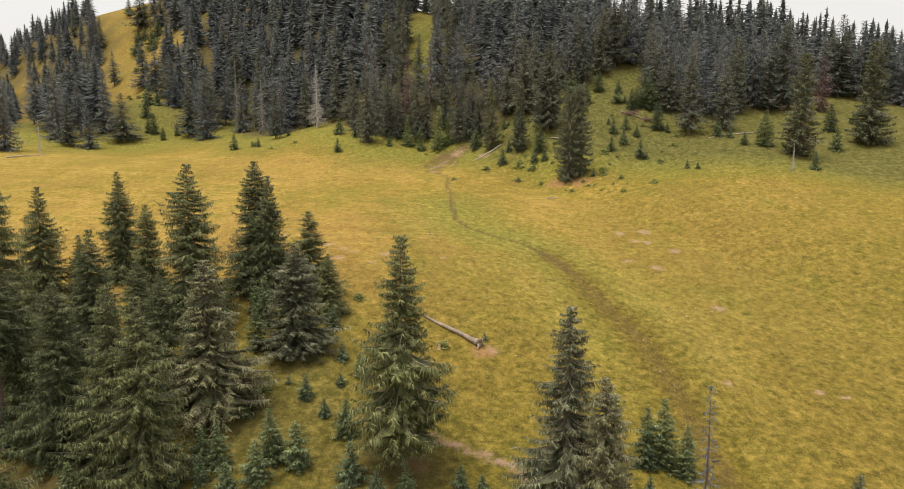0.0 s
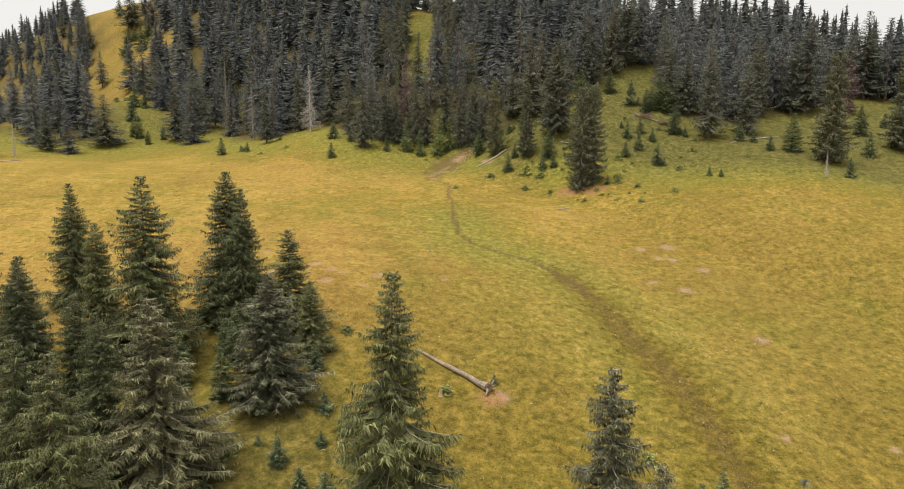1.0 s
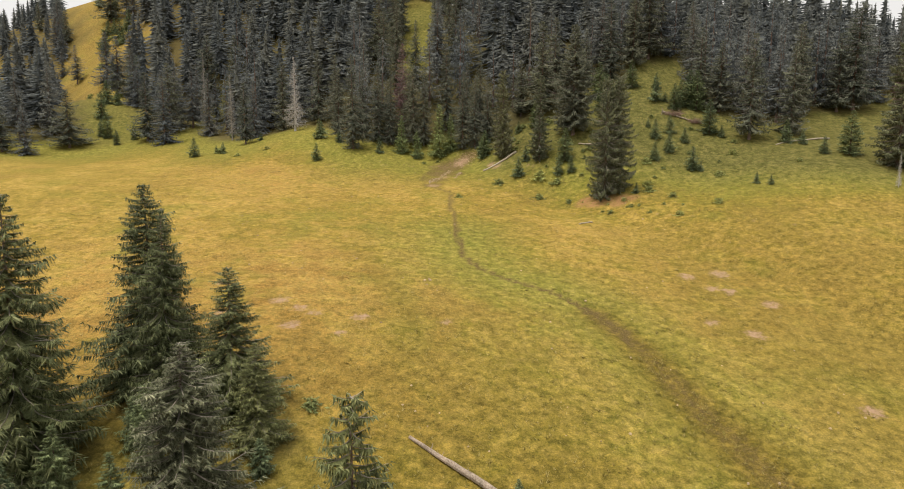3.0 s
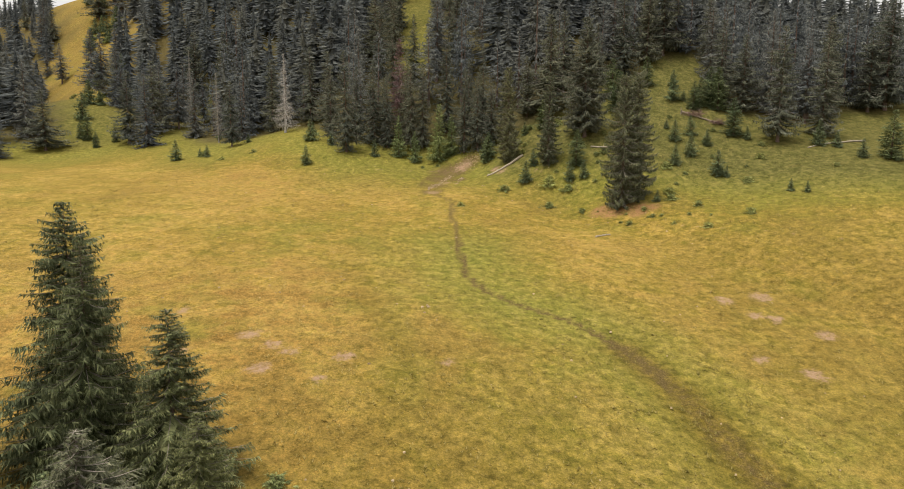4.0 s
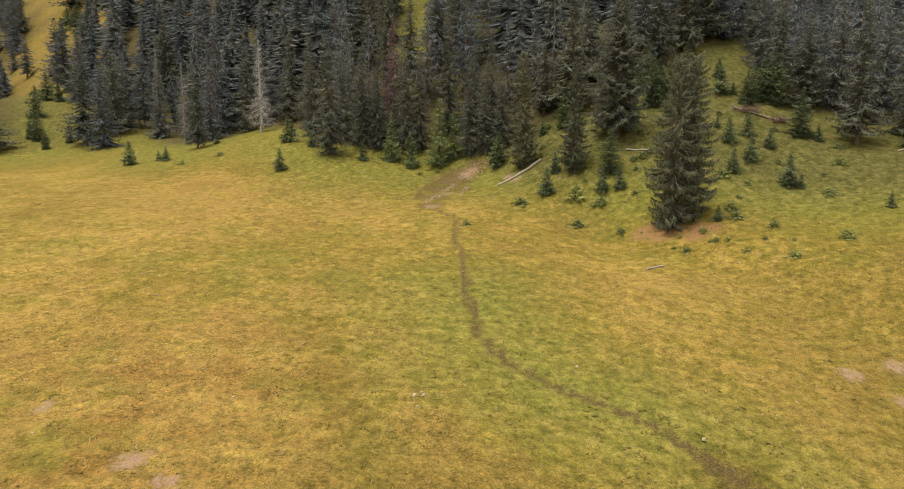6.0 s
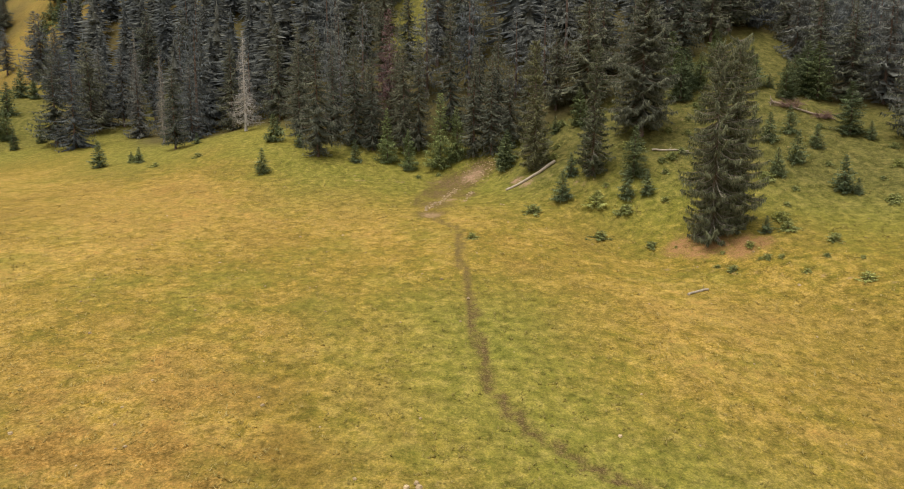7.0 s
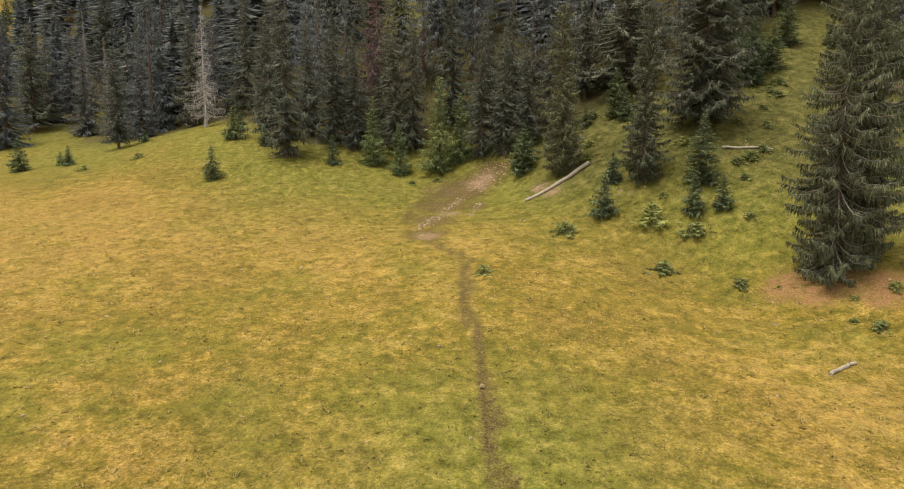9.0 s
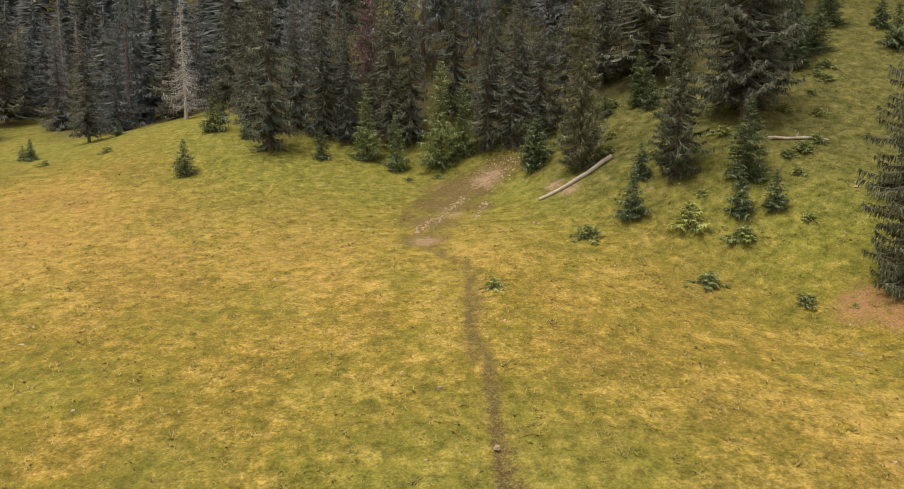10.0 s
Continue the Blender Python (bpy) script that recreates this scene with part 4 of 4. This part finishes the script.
for _ in range(36000):
    x, y = rnd.uniform(-360, 230), rnd.uniform(185, 500)
    d, slant = float(wood_depth(x, y)), -x / y
    if d < 0 or d > (260 if slant > 0.42 else 125) or abs(x) > 0.75 * y + 20:
        continue
    if 0.42 < slant < 0.52:
        continue
    if d > 22 and float(land(x, y)) - float(land(x, y - 14)) < 2.0:
        continue
    if any(abs(x - a) < 4.5 and b - c < y < b + 3 for a, b, c in ((-47.8, 237.2, 14), (-14.6, 224.5, 8), (27.5, 193.8, 14))):
        continue
    if not free(x, y, rnd.uniform(5.2, 8.2) * (0.66 if x > 36 else 1.25 if x < -106 else 1) if d < 30 else rnd.uniform(6, 8.4) * (1.1 if x < -106 else 0.78 if x > 36 else 1)):
        continue
    taken.setdefault((int(x // 6), int(y // 6)), []).append((x, y))
    (near_wood if d < 24 and x > -120 else far_wood).append((x, y, rnd.triangular(12, 29, 23) * (0.78 if x < -160 else 0.94 if x > 130 else 1)))
near_wood.sort(key=lambda p: 0.5 * math.hypot(p[0], p[1] - 110) + 3.0 * float(wood_depth(p[0], p[1])))
far_wood += near_wood[135:]
near_wood = near_wood[:135]
for i, (x, y, h) in enumerate(near_wood):
    stand("wood" if wood_depth(x, y) < (9 if abs(x) < 42 else 4) else "deep", "spruce_tree", x, y, h, "tall dark spruce in the dense forest", "spruce tree", "forest spruces", rnd.uniform(0.85, 1.3) * (0.65 if -32 < x < 12 and wood_depth(x, y) < 7 else 1))


def far_template(seed):
    """A spruce for the depth of the forest: a torn inner cone under many slim sagging boughs; height 1."""
    r = random.Random(seed)
    b = Build()
    tiers = 21
    slim, blunt = r.uniform(0.85, 1.2), r.uniform(0.55, 0.9)
    for i in range(tiers):
        u = max((i + r.uniform(-0.4, 0.4)) / tiers, 0)
        z = 0.1 + 0.89 * u
        reach = slim * (0.2 * (1 - u) ** blunt + 0.012)
        n = 11 if u < 0.6 else 8
        turn = r.uniform(0, 6.28)
        for j in range(n):
            a = turn + 6.283 * (j + r.uniform(-0.4, 0.4)) / n
            long, wide = reach * r.uniform(0.55, 1.25), r.uniform(0.012, 0.022) * (1.15 - 0.5 * u)
            o, q = Vector((math.cos(a), math.sin(a), 0)), Vector((-math.sin(a), math.cos(a), 0))
            k, drop = len(b.v), long * r.uniform(0.25, 0.75) * (1.15 - u)
            base = z + r.uniform(-0.02, 0.025)
            b.v += [Vector((0, 0, base)), o * (0.55 * long) + q * wide + Vector((0, 0, base - 0.75 * drop)), o * long + Vector((0, 0, base - drop)), o * (0.55 * long) - q * wide + Vector((0, 0, base - 0.8 * drop - 0.008))]
            b.f.append((k, k + 1, k + 2, k + 3))
    for i in range(6):
        z0, rad, k = 0.08 + 0.15 * i, 0.1 * slim * (1 - i / 6.5), len(b.v)
        b.v.append(Vector((0, 0, z0 + 0.19)))
        for j in range(7):
            a = 0.898 * j + i
            b.v.append(Vector((rad * math.cos(a) * r.uniform(0.7, 1.2), rad * math.sin(a) * r.uniform(0.7, 1.2), z0 + r.uniform(-0.03, 0.03))))
        b.f += [(k, k + 1 + j, k + 1 + (j + 1) % 7) for j in range(7)]
    b.tube([(0, 0, -0.03), (0, 0, 0.5), (0, 0, 0.97)], [0.014, 0.009, 0.002], 4, False)
    return np.array([tuple(v) for v in b.v]), b.f


TEMPLATES = [far_template(s) for s in range(7)]
fv, ff, tones, base = [], [], [], 0
for x, y, h in far_wood:
    tv, tf = TEMPLATES[rnd.randrange(7)]
    a, w = rnd.uniform(0, 6.28), rnd.uniform(0.95, 1.5)
    c, s = math.cos(a), math.sin(a)
    v = np.empty_like(tv)
    v[:, 0] = x + h * w * (tv[:, 0] * c - tv[:, 1] * s)
    v[:, 1] = y + h * w * (tv[:, 0] * s + tv[:, 1] * c)
    v[:, 2] = float(land(x, y)) + h * tv[:, 2]
    fv.append(v)
    ff.extend(tuple(i + base for i in f) for f in tf)
    tones += [rnd.random()] * len(tv)
    base += len(tv)
me = mesh_of("far_forest", np.concatenate(fv).tolist(), ff, M_HAZED_NEEDLE)
me.attributes.new("tone", "FLOAT", "POINT").data.foreach_set("value", tones)
tagged(new("far_forest", me), "dense dark spruce forest covering the mountain slope", "forest", kind="stuff")

# ---- grass tufts ----
gr = np.random.default_rng(3)
N = 58000
px = gr.uniform(-70, 75, N)
py = 62 + 150 * gr.random(N) ** 0.9
keep = (near_line(px, py, TRAIL) > 0.9) & (near_line(px, py, FOOTWAY) > 0.6) & (wood_depth(px, py) < 2) & (near_spots(px, py, SCREE) < 0.5) & (np.abs(px) < 0.72 * (py - 30) + 25)
px, py = px[keep], py[keep]
clump = np.array([noise.noise(Vector((a * 0.5, b * 0.5, 2.0))) for a, b in zip(px, py)])
k2 = gr.random(len(px)) < np.clip(0.6 + 1.1 * clump, 0.08, 1)
px, py, clump = px[k2], py[k2], clump[k2]
pz = land(px, py) + np.array([hummock(a, b) for a, b in zip(px, py)])
sx, sy = (land(px + 0.4, py) - land(px - 0.4, py)) / 0.8, (land(px, py + 0.4) - land(px, py - 0.4)) / 0.8
tv, tf = [], []
for x, y, z, c, ux, uy in zip(px, py, pz, clump, sx, sy):
    size = 0.15 + 0.16 * max(c + 0.4, 0) * gr.random() + 0.06 * gr.random()
    for q in range(4):
        a = gr.random() * 6.283
        ca, sa = math.cos(a), math.sin(a)
        w, l, o = size * 0.17, size * (0.6 + 0.6 * gr.random()), size * 0.7
        k = len(tv)
        bx, by = x + o * (gr.random() - 0.5), y + o * (gr.random() - 0.5)
        tv += [(bx - sa * w, by + ca * w, z - 0.03), (bx + sa * w, by - ca * w, z - 0.03), (bx + ca * l, by + sa * l, z + l * (ca * ux + sa * uy) + size * (0.25 + 0.5 * gr.random()))]
        tf.append((k, k + 1, k + 2))
blades = mesh_of("grass", tv, tf, M_BLADE)
blades.normals_split_custom_set([(0.0, 0.0, 1.0)] * (3 * len(tf)))
for key, val in (("lush", np.maximum(lush_falloff_at(px, py), wet_falloff_at(px, py))), ("dry", dry_falloff_at(px, py))):
    blades.attributes.new(key, "FLOAT", "POINT").data.foreach_set("value", np.repeat(val, 12).astype(np.float32))
tagged(new("grass", blades), "tussocks of yellowing pasture grass on the meadow", "grass", kind="stuff")


# ---- fallen timber ----
def log(name, a, b, r0, r1, label, roots=0, stubs=6, lift=0.0, seed=0, mat=None):
    """A fallen trunk from its butt a to its top b, with broken stubs and, at the butt, torn roots."""
    r = random.Random(seed)
    root = new(name)
    root.location = (a[0], a[1], ground_z(*a))
    tagged(root, label, "fallen log", "fallen logs")
    o = Vector(root.location)
    body = Build()
    pts, rad = [], []
    n = 9
    for i in range(n + 1):
        s = i / n
        x, y = a[0] + (b[0] - a[0]) * s, a[1] + (b[1] - a[1]) * s
        w = r0 + (r1 - r0) * s
        pts.append(Vector((x + r.uniform(-0.05, 0.05), y + r.uniform(-0.05, 0.05), ground_z(x, y) + w * 0.8 + lift * (1 - s))) - o)
        rad.append(w * r.uniform(0.92, 1.08) * (1.35 if i == 0 and roots else 1))
    body.tube(pts, rad, 9)
    part("trunk", body.mesh("trunk", mat or M_GREY), root)
    along = (pts[-1] - pts[0]).normalized()
    for k in range(stubs):
        c = Build()
        i = r.randrange(2, n)
        d = (Vector((r.uniform(-1, 1), r.uniform(-1, 1), r.uniform(0.2, 1))) + along * 0.6).normalized()
        l = r.uniform(0.3, 0.9)
        c.tube([pts[i], pts[i] + d * l * 0.6, pts[i] + d * l + Vector((0, 0, 0.05))], [0.04, 0.025, 0.008], 5)
        part("branch_stub", c.mesh("branch_stub", mat or M_GREY), root)
    for k in range(roots):
        c = Build()
        w = 6.283 * k / roots + r.uniform(-0.3, 0.3)
        side = along.cross(Vector((0, 0, 1))).normalized()
        d = (math.cos(w) * side + math.sin(w) * Vector((0, 0, 1)) - along * 0.55).normalized()
        l = r.uniform(0.7, 1.4)
        e = pts[0] + d * l
        e.z = max(e.z, ground_z(e.x + o.x, e.y + o.y) - o.z - 0.05)
        m = pts[0] + d * l * 0.5 - along * 0.15
        m.z = max(m.z, ground_z(m.x + o.x, m.y + o.y) - o.z + 0.08)
        c.tube([pts[0] + along * 0.1, m, e], [r0 * 0.6, r0 * 0.34, 0.04], 6)
        part("root", c.mesh("root", mat or M_GREY), root)
    return root


log("fallen_log", (3.5, 82.3), (-4.4, 88.6), 0.36, 0.15, "half-barked brown fallen trunk with torn roots on the meadow", 8, 12, 0.15, 1, M_LOG)
log("fallen_log", (14.4, 195.6), (6.5, 194.0), 0.26, 0.17, "barkless pale log lying at the forest edge", 0, 4, 0.1, 2)
log("fallen_log", (27.9, 188.8), (32.9, 187.3), 0.16, 0.1, "thin grey log between young spruces", 0, 6, 0.1, 3)
log("fallen_log", (50.2, 198.7), (58.4, 194.9), 0.2, 0.1, "half-barked windthrown trunk lying across the clearing", 6, 14, 0.3, 4, M_LOG)
log("fallen_log", (84.0, 186.8), (69.9, 182.4), 0.18, 0.11, "long pale log in the grass below the forest", 0, 5, 0.1, 5)
log("fallen_log", (-132, 197), (-127.7, 209.6), 0.22, 0.14, "grey log on the far pasture", 0, 3, 0.1, 6)
log("fallen_log", (22.1, 154.6), (24.8, 156.5), 0.13, 0.11, "short weathered log piece in the grass", 0, 1, 0.0, 7)


def brushwood(x, y, size, seed):
    """A heap of dry branches from a toppled crown."""
    r = random.Random(seed)
    c = Build()
    z = ground_z(x, y)
    for k in range(110):
        a = r.uniform(0, 6.28)
        d = Vector((math.cos(a), math.sin(a), r.uniform(0.0, 0.9))).normalized()
        p = Vector((r.uniform(-1, 1), r.uniform(-0.6, 0.6), r.uniform(0, 0.5))) * size * 0.5
        l = size * r.uniform(0.4, 1.0)
        c.tube([p, p + d * l * 0.5 + Vector((0, 0, 0.1)), p + d * l - Vector((0, 0, 0.1))], [0.035, 0.025, 0.008], 4, False)
    ob = tagged(new("brushwood", c.mesh("brushwood", M_BRUSH)), "heap of dry red-brown branches beside the windthrown trunk", "brushwood", kind="stuff")
    ob.location = (x, y, z)


brushwood(52.6, 197.8, 2.6, 1)
brushwood(56.6, 195.0, 2.2, 2)


def stump(x, y, h, r, label, seed):
    q = random.Random(seed)
    root = new("tree_stump")
    root.location = (x, y, ground_z(x, y))
    tagged(root, label, "tree stump")
    b = Build()
    b.tube([(0, 0, -0.1), (0, 0, 0.12), (0.02, 0, h * 0.6), (0.05, 0.02, h)], [r * 1.5, r * 1.1, r * 0.9, r * 0.75], 9)
    part("trunk", b.mesh("trunk", M_STUMP), root)
    for k in range(3):
        c = Build()
        w = q.uniform(0, 6.28)
        c.tube([(0.3 * r * math.cos(w), 0.3 * r * math.sin(w), h - 0.02), (0.4 * r * math.cos(w), 0.4 * r * math.sin(w), h + q.uniform(0.1, 0.3))], [r * 0.3, 0.01], 5)
        part("splinter", c.mesh("splinter", M_STUMP), root)


stump(-5.9, 186.4, 0.45, 0.2, "pale broken stump beside the stony hollow", 1)
stump(-1.6, 80.6, 0.6, 0.2, "bleached splintered stump in the grass", 2)


# ---- stones ----
def pebbles(name, spots, label, seed):
    r = random.Random(seed)
    c = Build()
    for x, y, s in spots:
        z = ground_z(x, y)
        k = len(c.v)
        ring = [(math.cos(w), math.sin(w)) for w in (0.2, 1.3, 2.2, 3.3, 4.4, 5.3)]
        for cx, cy in ring:
            c.v.append(Vector((x + s * cx * r.uniform(0.7, 1.2), y + s * cy * r.uniform(0.6, 1.1), z - 0.06)))
        for cx, cy in ring:
            c.v.append(Vector((x + 0.72 * s * cx * r.uniform(0.7, 1.2), y + 0.72 * s * cy * r.uniform(0.6, 1.1), z + s * r.uniform(0.3, 0.6))))
        for q in range(6):
            c.f.append((k + q, k + (q + 1) % 6, k + 6 + (q + 1) % 6, k + 6 + q))
        c.f.append(tuple(k + 6 + q for q in range(6)))
    tagged(new(name, c.mesh(name, M_STONE)), label, "stones", kind="stuff")


heap = []
for line, wide, count in ((STRIP_A, 0.42, 190), (STRIP_B, 0.32, 70), (FAN_ROW, 1.6, 150)):
    for k in range(count):
        i, t = rnd.randrange(len(line) - 1), rnd.random()
        (ax, ay), (bx, by) = line[i], line[i + 1]
        heap.append((ax + (bx - ax) * t + rnd.gauss(0, wide), ay + (by - ay) * t + rnd.gauss(0, wide), rnd.triangular(0.04, 0.2, 0.07)))
pebbles("scree", heap, "pale limestone rubble in the washed-out hollow", 1)
loose = [(rnd.uniform(-45, 50), rnd.uniform(75, 205), rnd.triangular(0.06, 0.24, 0.08)) for k in range(240)]
pebbles("field_stones", loose, "small pale stones scattered in the grass", 2)
